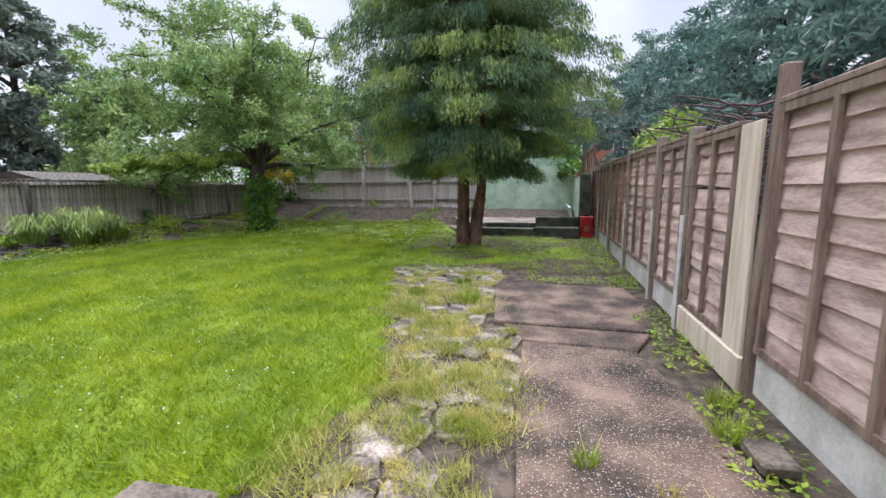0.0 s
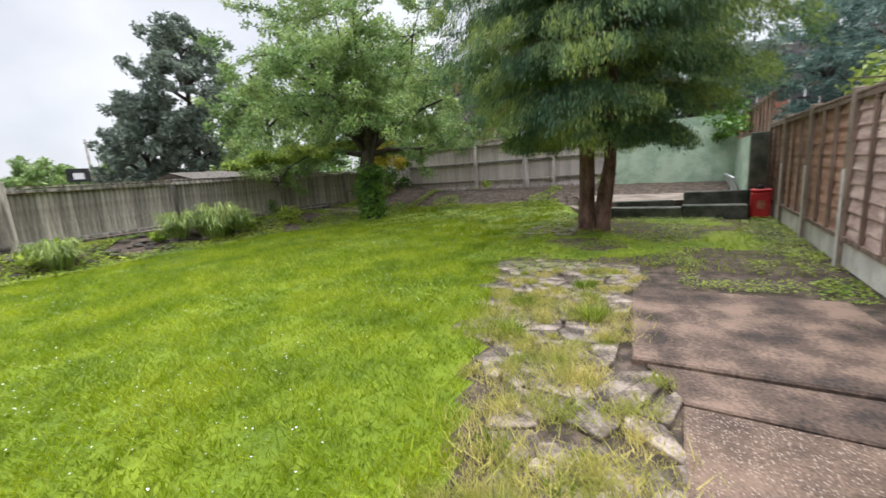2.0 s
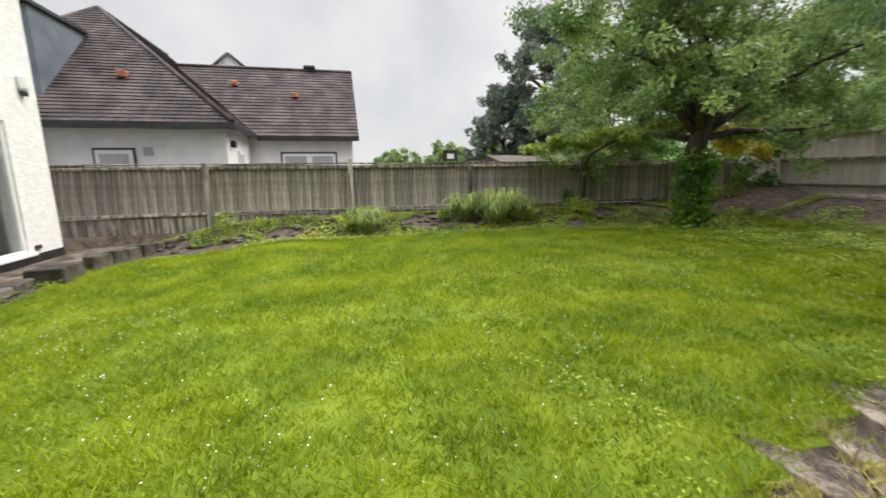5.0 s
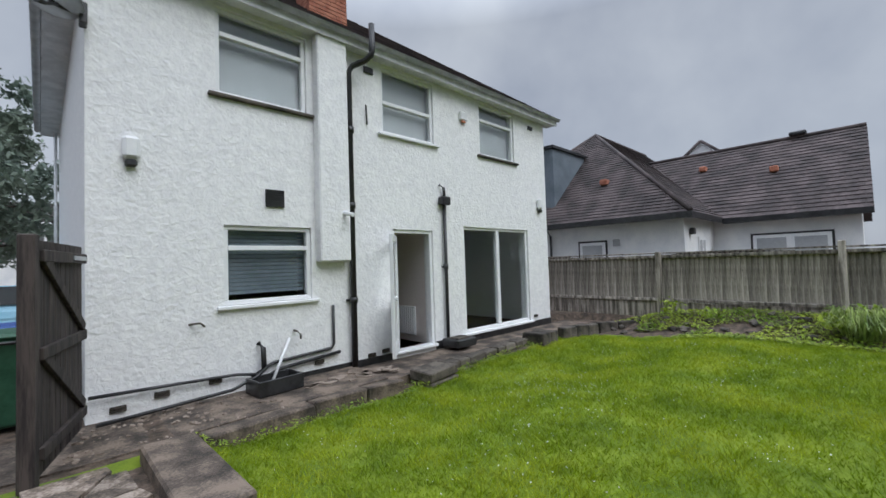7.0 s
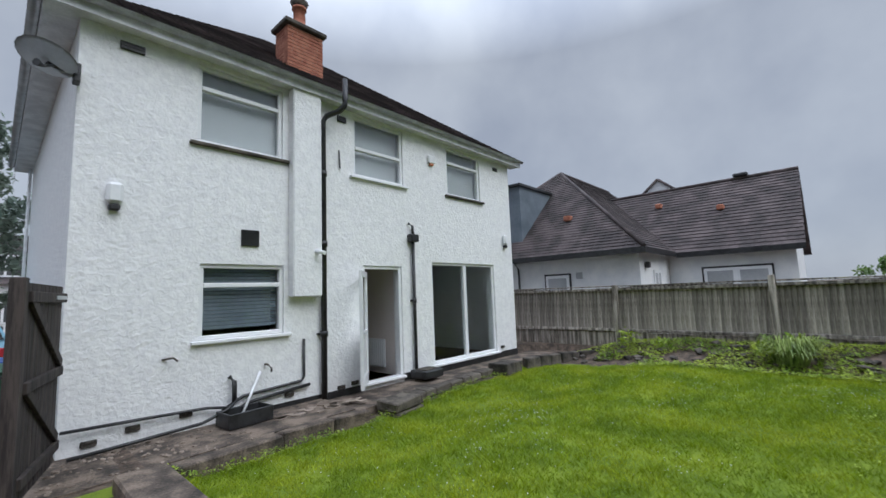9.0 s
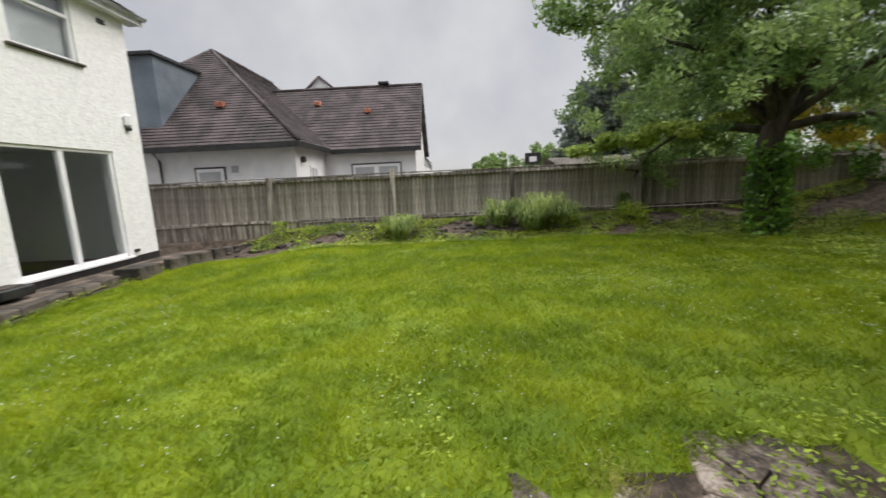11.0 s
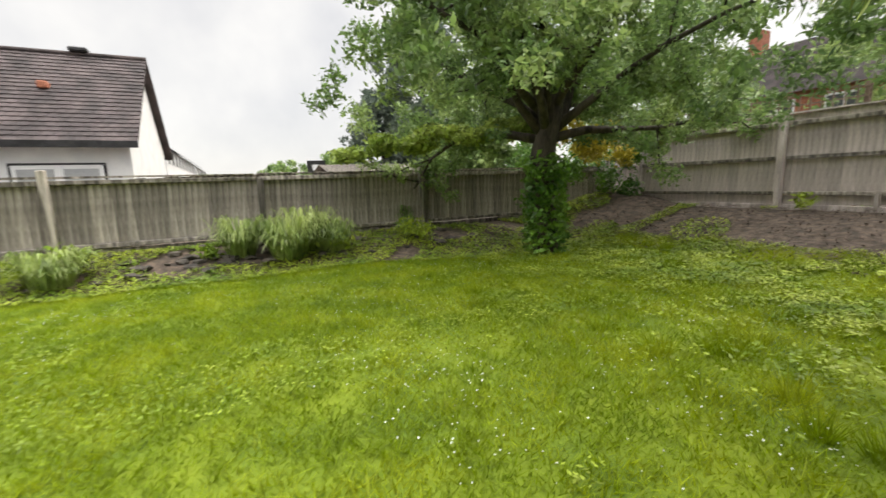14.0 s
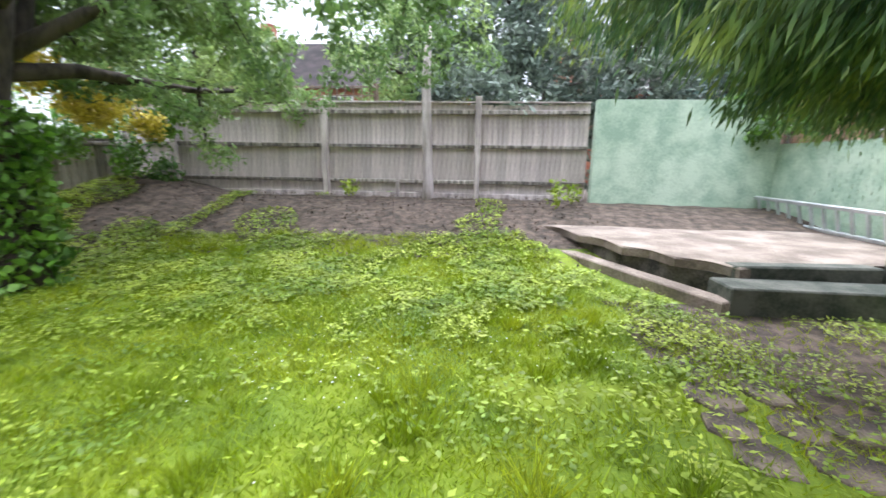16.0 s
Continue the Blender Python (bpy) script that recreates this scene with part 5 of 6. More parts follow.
bin_ = empty("red_container", pose(1.2, 12.5, 0.04), "bright red plastic container with dark cap by the fence", "container")
part("tub", box(-0.17, 0.17, -0.15, 0.15, 0, 0.56, bevel=0.035), M_RED, bin_)
part("rim", box(-0.18, 0.18, -0.16, 0.16, 0.563, 0.62, bevel=0.02), M_RED, bin_)
part("cap", tube([(0, 0, 0.622), (0, 0, 0.7)], 0.06, 12), M_BLACK, bin_)
part("label_patch", box(-0.07, 0.07, -0.156, -0.152, 0.2, 0.38), M_BRICK, bin_, "faded label")

# ---- paving ----
thing("concrete_slab", prism([(-0.5, 4.42), (1.1, 4.4), (1.16, 4.7), (1.22, 5.5), (1.15, 6.3), (-0.7, 6.3)], -0.12, 0.05, bevel=0.015), M_SLAB, "brown stained concrete slab", "paving", kind="structure")
thing("aggregate_slab", prism([(-0.17, 3.9), (-0.14, 2.6), (-0.05, 1.2), (-0.1, -0.6), (1.2, -0.6), (1.15, 2.0), (0.98, 3.2), (0.85, 3.85)], -0.12, 0.032, bevel=0.012), M_AGG, "worn exposed-aggregate concrete path", "paving", kind="structure")
thing("aggregate_strip", prism([(-0.4, 4.38), (-0.16, 3.93), (0.86, 3.87), (1.08, 4.36)], -0.12, 0.036, bevel=0.012), M_SLAB, "broken concrete strip between the slabs", "paving", kind="structure")


def cell_poly(p, others, bound):
    poly = bound
    for q in others:
        if q == p or math.dist(p, q) > 1.4:
            continue
        mx, my, nx, ny = (p[0] + q[0]) / 2, (p[1] + q[1]) / 2, q[0] - p[0], q[1] - p[1]
        out = []
        for i in range(len(poly)):
            a, b = poly[i], poly[(i + 1) % len(poly)]
            da, db = (a[0] - mx) * nx + (a[1] - my) * ny, (b[0] - mx) * nx + (b[1] - my) * ny
            if da <= 0:
                out.append(a)
            if da * db < 0:
                t = da / (da - db)
                out.append((a[0] + t * (b[0] - a[0]), a[1] + t * (b[1] - a[1])))
        poly = out
        if len(poly) < 3:
            return None
    return poly


pave = empty("crazy_paving", pose(-1, 3, 0), "broken crazy paving with grass growing in the joints", "paving", kind="structure")
seeds = []
y = 0.3
while y < 7.2:
    x = paving_edge(y) + 0.05
    while x < (-0.08 if y < 4 else -0.55 if y < 6.5 else -0.9):
        seeds.append((x + random.uniform(-0.12, 0.12), y + random.uniform(-0.12, 0.12)))
        x += random.uniform(0.13, 0.42)
    y += 0.22
random.seed(5)
for p in seeds:
    if p[0] < -2.6 or (p[1] > 4.2 and p[0] > -0.62) or p[0] > -0.1:
        continue
    if p[0] < paving_edge(p[1]) + 0.08 or (p[1] < 2.0 and p[0] < -1.35):
        continue
    pl = cell_poly(p, seeds, [(p[0] - 0.36, p[1] - 0.36), (p[0] + 0.36, p[1] - 0.36), (p[0] + 0.36, p[1] + 0.36), (p[0] - 0.36, p[1] + 0.36)])
    if not pl or random.random() < 0.12:
        continue
    k = random.uniform(0.92, 0.985)
    cxy = (sum(q[0] for q in pl) / len(pl), sum(q[1] for q in pl) / len(pl))
    pl = [((q[0] - cxy[0]) * k + random.uniform(-0.016, 0.016), (q[1] - cxy[1]) * k + random.uniform(-0.016, 0.016)) for q in pl]
    pl = [(min(q[0], (-0.14 if p[1] < 3.9 else -0.25 if p[1] < 4.1 else -0.62) - cxy[0]), q[1]) for q in pl]
    try:
        b = prism(pl, -0.05, 0.0, bevel=0.006)
    except ValueError:
        continue
    o = part("stone", b, M_STONE, pave)
    o.matrix_parent_inverse = pave.matrix_world.inverted()
    o.matrix_basis = pose(cxy[0], cxy[1], 0.03 + random.uniform(-0.008, 0.006), random.uniform(-0.5, 0.5), random.uniform(-0.5, 0.5), 0)

# old stepping stones in the bare earth under the conifer
for i in range(14):
    sx, sy = -3.1 + 0.3 * (i % 4) + random.uniform(-0.08, 0.08), 9.85 + 0.34 * (i // 4) + random.uniform(-0.1, 0.1)
    pl = [(random.uniform(0.12, 0.2) * math.cos(a), random.uniform(0.12, 0.2) * math.sin(a)) for a in [k * math.pi / 3 + 0.2 for k in range(6)]]
    o = part("stone", prism(pl, -0.05, 0.0, bevel=0.01), M_PATH, pave)
    o.matrix_parent_inverse = pave.matrix_world.inverted()
    o.matrix_basis = pose(sx, sy, 0.065, random.uniform(-2, 2), random.uniform(-2, 2), 0)

# grass and weeds in the paving
def joint_grass():
    bs, ts, ss = [], [], []
    for _ in range(125):
        yy = random.uniform(1.6, 7.0)
        xx = random.uniform(paving_edge(yy) - 0.02, -0.25 if yy < 4.2 else -0.65)
        r = random.choice((0.03, 0.05, 0.08, 0.13))
        n = int(60 + 2300 * r)
        c = np.stack([rng.normal(xx, r, n), rng.normal(yy, r, n), np.full(n, 0.03)], 1)
        h = rng.uniform(0.015, 0.05 + 0.3 * r, n)
        ln = rng.normal(size=(n, 2)) * 0.7
        bs.append(c)
        ts.append(c + np.stack([ln[:, 0] * h, ln[:, 1] * h, h], 1))
        a = rng.uniform(0, 6.3, n)
        ss.append(np.stack([np.cos(a) * 0.004, np.sin(a) * 0.004, 0 * a], 1))
    tagged(new("joint_grass", blades(np.vstack(bs), np.vstack(ts), np.vstack(ss), "joint_grass", M_STRAW)), "yellowed grass growing between the stones", "grass", kind="stuff")


joint_grass()
for x, y, r, h, n in ((-0.9, 5.15, 0.16, 0.2, 160), (-1.05, 3.1, 0.14, 0.09, 90), (-0.65, 2.95, 0.1, 0.08, 60), (0.25, 2.15, 0.1, 0.12, 70), (0.85, 1.9, 0.2, 0.06, 90), (0.62, 2.0, 0.1, 0.06, 40), (1.1, 2.6, 0.14, 0.18, 90), (1.2, 3.0, 0.12, 0.14, 80), (-1.7, 5.4, 0.2, 0.12, 200), (-1.5, 4.6, 0.16, 0.12, 150), (-1.2, 6.2, 0.2, 0.14, 160)):
    tuft("grass_tuft", x, y, r, h, n, M_WEED if h > 0.07 else M_STRAW, "small green weed tuft in the paving", "weed", 0.007, 0.03)

# ivy and low weeds over the rough ground
def ground_cover(name, n, box4, keep, size, material, label, zoff=0.03):
    x, y = rng.uniform(box4[0], box4[1], n), rng.uniform(box4[2], box4[3], n)
    k = np.array([keep(a, b) for a, b in zip(x, y)])
    x, y = x[k], y[k]
    c = np.stack([x, y, [height(a, b) + zoff + 0.05 * random.random() for a, b in zip(x, y)]], 1)
    a = unit(len(x)) * np.array((1, 1, 0.35))
    s = np.cross(a, np.array((0, 0, 1.0))) + 0.3 * unit(len(x))
    L = size * rng.uniform(0.5, 1.2, len(x))[:, None]
    a = a / np.linalg.norm(a, axis=1)[:, None]
    s = s / np.linalg.norm(s, axis=1)[:, None]
    tagged(new(name, cards(c, a * L, s * L * 0.55, name, material)), label, "ground cover", kind="stuff")


ground_cover("ivy_ground", 30000, (-3.6, 1.4, 6.4, 12.7), lambda a, b: b > 6.45 + 0.2 * lump(a, 1, 2) and lump(a, b, 1.3, 5.0) + 0.5 * lump(a, b, 4, 2.0) > 0.0 and in_lawn(a, b) < 0.9 and not (b > 12.2 and a > -2.2), 0.021, M_WEED, "ivy and weeds creeping over bare earth")
ground_cover("fence_weeds", 3500, (0.95, 1.42, 0.8, 12.5), lambda a, b: lump(a, b, 1.3, 8.0) > 0.0 and a > 1.0 + 0.1 * lump(a, b, 2), 0.028, M_WEED, "small weeds along the fence foot")
ground_cover("bed_weeds", 60000, (-12.1, -9.0, -0.5, 17), lambda a, b: a < bed_edge(b) + 0.25 and lump(a, b, 0.9, 1.5) > -0.15, 0.036, M_WEED, "mixed weeds in the bed along the fence")
ground_cover("bank_weeds", 26000, (-12, -3.0, 12.0, 17.2), lambda a, b: lump(a, b, 0.8, 9.0) > 0.03 + 0.1 * (b - 14.2) and (b > soil_start(a) - 2.5), 0.04, M_WEED, "weeds thinning out over the soil bank")
ground_cover("edge_weeds", 9000, (-9.5, -1.9, -1.1, 0.4), lambda a, b: -0.12 < b - lawn_south(a) < 0.22 and lump(a, b, 1.5, 3.0) > -0.2, 0.022, M_WEED, "weeds overhanging the stone edge of the lawn", 0.05)
ground_cover("lawn_clover", 36000, (-10.5, -1.5, 5, 14.6), lambda a, b: lump(a, b, 0.7, 11.0) > 0.12 and in_lawn(a, b) > 0.4, 0.018, M_WEED, "clover patches in the lawn", 0.045)
ground_cover("broad_weeds", 150000, (-10.3, -2.6, 9.0, 15.2), lambda a, b: random.random() < 0.5 * sstep(9.0, 12.5, b) * sstep(-0.35, 0.5, lump(a, b, 1.3, 21.0) + 0.7 * lump(a, b, 5.0, 3.0)) and in_lawn(a, b) > 0.2, 0.026, M_WEED, "broad-leaved weeds in the rough grass", 0.045)
for _ in range(70):
    tx, ty = random.uniform(-9, -3), random.uniform(9.2, 14.6)
    if in_lawn(tx, ty) > 0.4:
        tuft("grass_tuft", tx, ty, random.uniform(0.1, 0.22), random.uniform(0.12, 0.24), 90, M_GRASS, "taller tuft of rough grass in the lawn", "grass", 0.007, group="tufts in the rough grass")
ground_cover("leaf_litter", 9000, (-12, -2.5, 13.8, 17.3), lambda a, b: True, 0.03, M_SOIL, "dead leaves on the soil bank", 0.012)

# stones lying in the west bed
bms = bmesh.new()
for _ in range(170):
    px, py, ps = random.uniform(-11.9, -10.75), random.uniform(-0.4, 11.5), random.uniform(0.04, 0.13)
    q = bmesh.ops.create_icosphere(bms, subdivisions=1, radius=ps, matrix=Matrix.Translation((px, py, height(px, py) + 0.02)) @ pose(0, 0, 0, 0, 0, random.uniform(0, 90)) @ Matrix.Diagonal((1.3, 0.9, 0.5, 1)))
    for v in q["verts"]:
        v.co += Vector([random.uniform(-0.2, 0.2) * ps for _ in range(3)])
thing("bed_stones", bms, M_DARKSTONE, "dark mossy stones lying in the planting bed", "stones", kind="stuff")

# plants of the west bed
for x, y, r, h, n in ((-11.0, 4.35, 0.55, 0.75, 300), (-11.3, 6.9, 0.45, 0.95, 240), (-11.1, 7.7, 0.6, 1.05, 320), (-11.2, 8.5, 0.5, 0.85, 260), (-11.4, 8.1, 0.5, 1.1, 220)):
    arch_clump("grass_clump", x, y, r, 0.75 * h, n, M_CLUMP, "tall clump of arching long-leaved grass in the bed", "plant", "clumps in the west bed")
leafy("shrub", [(-11.2, 10.1, 0.55, 0.35, 0.9), (-11.0, 10.4, 0.5, 0.3, 0.9)], 1500, 0.05, M_WEED, "small leafy green shrub in the bed", "shrub")
leafy("shrub", [(-11.1, 4.5, 0.5, 0.4, 0.7), (-10.9, 4.0, 0.4, 0.3, 0.7), (-11.3, 7.9, 0.5, 0.45, 0.7), (-11.1, 8.6, 0.45, 0.4, 0.7), (-11.2, 6.4, 0.4, 0.3, 0.6)], 900, 0.06, M_WEED, "low leafy weeds among the grass clumps", "shrub")
leafy("shrub", [(-11.4, 1.2, 0.5, 0.28, 0.9), (-11.3, 2.0, 0.4, 0.2, 0.9)], 1500, 0.045, M_WEED, "small weed with fresh leaves by the fence", "shrub")
leafy("shrub", [(-3.1, 16.2, 0.9, 0.22, 1.3), (-2.7, 16.6, 0.85, 0.2, 1.2), (-7.2, 16.9, 0.85, 0.25, 0.8)], 1800, 0.05, M_WEED, "young weeds at the foot of the back fence", "shrub")


# ---- trees ----
def limb_path(p, d, L, bend, n=5):
    pts, p, d = [Vector(p)], Vector(p), Vector(d).normalized()
    for _ in range(n):
        d = (d + Vector([random.uniform(-bend, bend) for _ in range(3)])).normalized()
        p = p + d * (L / n)
        pts.append(p.copy())
    return pts


def apple_tree():
    random.seed(21)
    e = empty("apple_tree", pose(-9.3, 12.2, 0.08), "old spreading apple tree with ivy-clad trunk", "tree")
    base = Vector((0, 0, 0))
    trunk = [(0, 0, -0.2), (-0.02, 0.02, 0.5), (-0.08, 0.0, 1.2), (-0.1, 0.0, 1.8), (0.05, 0.05, 2.4), (0.2, 0.1, 2.9)]
    part("trunk", tube(trunk, [0.26, 0.23, 0.22, 0.23, 0.2, 0.14], 12), M_BARK, e)
    blobs, ends = [], []
    for i in range(15):
        a = 2 * math.pi * i / 15 + random.uniform(-0.2, 0.2)
        st = Vector((-0.02, 0.02, random.uniform(1.9, 2.7)))
        el = (0.4, 0.85, 1.5)[i % 3] + random.uniform(0, 0.35)
        L = random.uniform(3.9, 5.0) * (0.95 if el > 1.2 else 1)
        pts = limb_path(st, (math.cos(a), math.sin(a), el), L, 0.3, 6)
        part("limb", tube(pts, [0.1, 0.08, 0.06, 0.045, 0.033, 0.022, 0.012], 7), M_BARK, e)
        for p in pts[2:]:
            for _ in range(3):
                tw = limb_path(p, (random.uniform(-1, 1), random.uniform(-1, 1), random.uniform(-0.4, 0.6)), random.uniform(0.7, 1.5), 0.4, 3)
                ends.append(tw)
                for q in tw[1:]:
                    blobs.append((*q, random.uniform(0.2, 0.42), 0.75))
    for i in range(40):
        a, r = random.uniform(0, 6.3), 4.2 * math.sqrt(random.random())
        blobs.append((r * math.cos(a), r * math.sin(a), 3.0 + random.uniform(0, 2.6) - 0.12 * r, random.uniform(0.4, 0.65), 0.6))
    for i in range(10):
        p = Vector((random.uniform(-2.4, 2.4), random.uniform(-2.4, 2.4), random.uniform(5.0, 6.8)))
        blobs.append((*p, random.uniform(0.6, 0.9), 0.8))
    # hanging outer sprays
    for i in range(24):
        a = random.uniform(0, 2 * math.pi)
        r = random.uniform(2.6, 4.8)
        for k in range(3):
            blobs.append((r * math.cos(a) + random.uniform(-.2, .2), r * math.sin(a) + random.uniform(-.2, .2), 3.2 - 0.35 * k + random.uniform(-0.2, 0.2), 0.3, 0.9))
    bm = bmesh.new()
    for tw in ends:
        tube(tw, [0.022, 0.016, 0.01, 0.005], 4, bm)
    tagged(part("twig_framework", bm, M_BARK, e), kind="stuff")
    part("crown", leaf_cloud(blobs, 1150, 0.052, "crown", M_APPLE, thin=0.42, shell=0.25), M_APPLE, e, "loose mid-green leaf crown")
    iv = [(0.25 * math.cos(a) + 0.0, 0.25 * math.sin(a), z, 0.26, 1.0) for z in (0.1, 0.35, 0.6, 0.85, 1.1, 1.35, 1.6) for a in (0.3, 1.9, 3.4, 5.0)]
    part("ivy", leaf_cloud(iv, 1700, 0.05, "ivy", M_IVY, thin=0.7, shell=0.5), M_IVY, e, "glossy green ivy round the trunk")


apple_tree()
leafy("ivy_shrub", [(-10.1, 12.8, 0.5, 0.4, 1.0), (-10.2, 12.7, 1.0, 0.42, 1.0), (-10.1, 12.7, 1.4, 0.3, 1.0)], 1400, 0.055, M_IVY, "bushy ivy and elder beside the apple tree", "shrub")
leafy("elder_branch", [(-12.0 + 0.13 * k + random.uniform(-0.25, 0.25), 9.0 + 0.2 * k + random.uniform(-0.2, 0.2), 2.12 + 0.025 * k + random.uniform(-0.14, 0.14), random.uniform(0.3, 0.45), 0.45) for k in range(17)], 3200, 0.06, M_LIME, "low bright lime-green leafy branch over the fence", "branch")


def conifer_tree():
    random.seed(31)
    e = empty("conifer_tree", pose(-1.85, 10.45, 0.02), "tall weeping conifer with twin reddish trunks", "tree")
    part("trunk", tube([(-0.16, 0, -0.2), (-0.17, 0, 0.1), (-0.16, 0.02, 0.7), (-0.15, 0, 1.6), (-0.05, 0, 3.5), (0, 0, 6), (0, 0, 9.4)], [0.24, 0.19, 0.16, 0.15, 0.13, 0.09, 0.02], 12), M_REDBARK, e)
    part("trunk", tube([(0.16, 0.05, -0.2), (0.15, 0.05, 0.2), (0.2, 0.02, 0.75), (0.3, 0.0, 1.4), (0.36, 0, 3.2), (0.4, 0.1, 5.5)], [0.17, 0.15, 0.16, 0.12, 0.09, 0.03], 12), M_REDBARK, e, "forked reddish second stem")
    part("burr", tube([(0.18, -0.08, 0.75), (0.2, -0.14, 0.9), (0.22, -0.1, 1.05)], [0.06, 0.11, 0.05], 10), M_REDBARK, e)
    cs, ax, sd = [], [], []
    bmt = bmesh.new()
    zt = 1.95
    while zt < 9.4:
        R = 1.6 + 1.5 * sstep(1.9, 3.4, zt) - 2.9 * sstep(4.6, 10.2, zt)
        turn = random.uniform(0, 6.3)
        for i in range(14):
            z = zt + random.uniform(-0.12, 0.12)
            a = turn + i * 2 * math.pi / 14 + random.uniform(-0.2, 0.2)
            L = R * random.uniform(0.68, 1.08)
            rise = random.uniform(0.15, 0.35)
            n = 8
            pts = []
            for k in range(n + 1):
                u = k / n
                pts.append(Vector((math.cos(a) * L * u, math.sin(a) * L * u, z + 0.25 + rise * L * (u - 1.5 * u * u))))
            tube(pts[::4], [0.03, 0.018, 0.006], 4, bmt)
            across = np.array((-math.sin(a), math.cos(a), 0.0))
            out = np.array((math.cos(a), math.sin(a), 0.0))
            for k in range(3, n + 1):
                # a fan of sprays that hangs like a curtain below the branch
                for w in (-1, 0, 1):
                    m = 175
                    top = np.array(pts[k]) + across * (w * 0.2 * L / 1.6 + random.gauss(0, 0.06)) + out * random.gauss(0, 0.05)
                    hang = random.uniform(0.25, 0.5) * (0.75 if zt < 2.2 else 1.0)
                    u = rng.random(m)
                    spread = 0.09 + 0.07 * u
                    c = top + rng.normal(size=(m, 3)) * np.array((1, 1, 0.35)) * spread[:, None] * 0.75
                    c += out * (0.12 * u)[:, None]
                    c[:, 2] -= u ** 1.3 * hang
                    v = 0.45 * out + np.array((0, 0, -1.0)) + 0.38 * unit(m)
                    v /= np.linalg.norm(v, axis=1)[:, None]
                    sw = np.cross(v, unit(m))
                    sw /= np.linalg.norm(sw, axis=1)[:, None]
                    Ln = rng.uniform(0.028, 0.065, m)[:, None]
                    cs.append(c), ax.append(v * Ln), sd.append(sw * Ln * 0.17)
        zt += 0.6
    tagged(part("branch_framework", bmt, M_REDBARK, e), kind="stuff")
    part("crown", cards(np.vstack(cs), np.vstack(ax), np.vstack(sd), "crown", M_CONIFER), M_CONIFER, e, "drooping tiers of yellow-green sprays")


conifer_tree()


def plain_tree(name, x, y, h, r, material, label, base=1.5, per=260, size=0.14, seed=1, n=34, thin=0.4, z=0.0, cone=0.0, flat=0.8):
    random.seed(seed)
    e = empty(name, pose(x, y, z), label, "tree")
    part("trunk", tube([(0, 0, -0.4), (0.05, 0, base), (0, 0.1, h * 0.6), (0, 0, h * 0.93)], [0.03 * h, 0.025 * h, 0.015 * h, 0.01], 8), M_BARK, e)
    blobs = []
    bm = bmesh.new()
    for i in range(n):
        t = (i + 0.5) / n
        zz = base + (h - base) * t
        prof = (1 - t) ** 0.7 if cone else math.sin(math.pi * min(1, 0.16 + 0.8 * t)) ** 0.7
        rr = r * prof * math.sqrt(random.uniform(0.08, 1.0))
        a = i * 2.4
        p = Vector((rr * math.cos(a), rr * math.sin(a), zz))
        if i % 2 == 0:
            tube([(0, 0, max(base * 0.8, zz - 0.4 * rr - 0.3)), p * 0.6 + Vector((0, 0, zz * 0.38)), p], [0.012 * h, 0.008 * h, 0.01], 5, bm)
        for _ in range(5):
            q = p + Vector([random.gauss(0, 0.28 * r * 0.6) for _ in range(3)])
            blobs.append((*q, random.uniform(0.1, 0.24) * r + 0.12, flat))
    tagged(part("limb_framework", bm, M_BARK, e), kind="stuff")
    part("crown", leaf_cloud(blobs, per, size, "crown", material, thin=thin, shell=0.3), material, e)
    return e


# behind the west fence
plain_tree("tree", -33, 20.3, 13.0, 3.4, M_DARKLEAF, "tall dark grey-green tree beyond the gardens", 2, 170, 0.2, 3, 44)
plain_tree("tree", -35, 17.6, 8.0, 2.8, M_DARKLEAF, "rounded dark tree beyond the gardens", 1.5, 150, 0.2, 4)
plain_tree("tree", -24, 20, 7.5, 3.8, M_APPLE, "light green tree behind the apple tree", 1.5, 160, 0.16, 5)
for x, y, h, r, s in ((-75, 24, 5.6, 4.5, 11), (-70, 33, 5.5, 4.5, 12), (-85, 15, 5, 5, 13), (-62, 42, 6.5, 5, 14), (-90, 40, 7, 6, 15)):
    plain_tree("tree", x, y, h, r, M_APPLE if s % 2 else M_DARKLEAF, "distant rounded garden tree", 0.8, 60, 0.35, s, 24)
# behind the north fence and at its corners
plain_tree("laurel", -3.6, 20.6, 6.0, 2.6, M_DARKLEAF, "dark evergreen tree behind the back fence", 1.0, 300, 0.1, 21, 40)
plain_tree("laurel", -6.4, 21.5, 6.2, 2.4, M_APPLE, "mixed green tree behind the back fence", 1.0, 300, 0.09, 22, 36)
plain_tree("tree", -14.5, 23, 7.5, 3.4, M_APPLE, "leafy garden tree behind the back fence", 1.5, 220, 0.12, 24, 36)
plain_tree("tree", 0.0, 22, 7.0, 2.5, M_DARKLEAF, "dark tree beyond the green wall", 1.5, 240, 0.11, 25, 34)
leafy("yellow_shrub", [(-11.0, 15.0, 2.3, 0.55, 0.9), (-11.2, 14.5, 2.65, 0.5, 0.9), (-11.4, 15.6, 2.2, 0.5, 0.9), (-11.6, 16.2, 2.6, 0.55, 0.9), (-11.1, 16.4, 2.0, 0.4, 0.9)], 2600, 0.06, M_YELLOW, "golden yellow leaved shrub in the corner", "shrub")
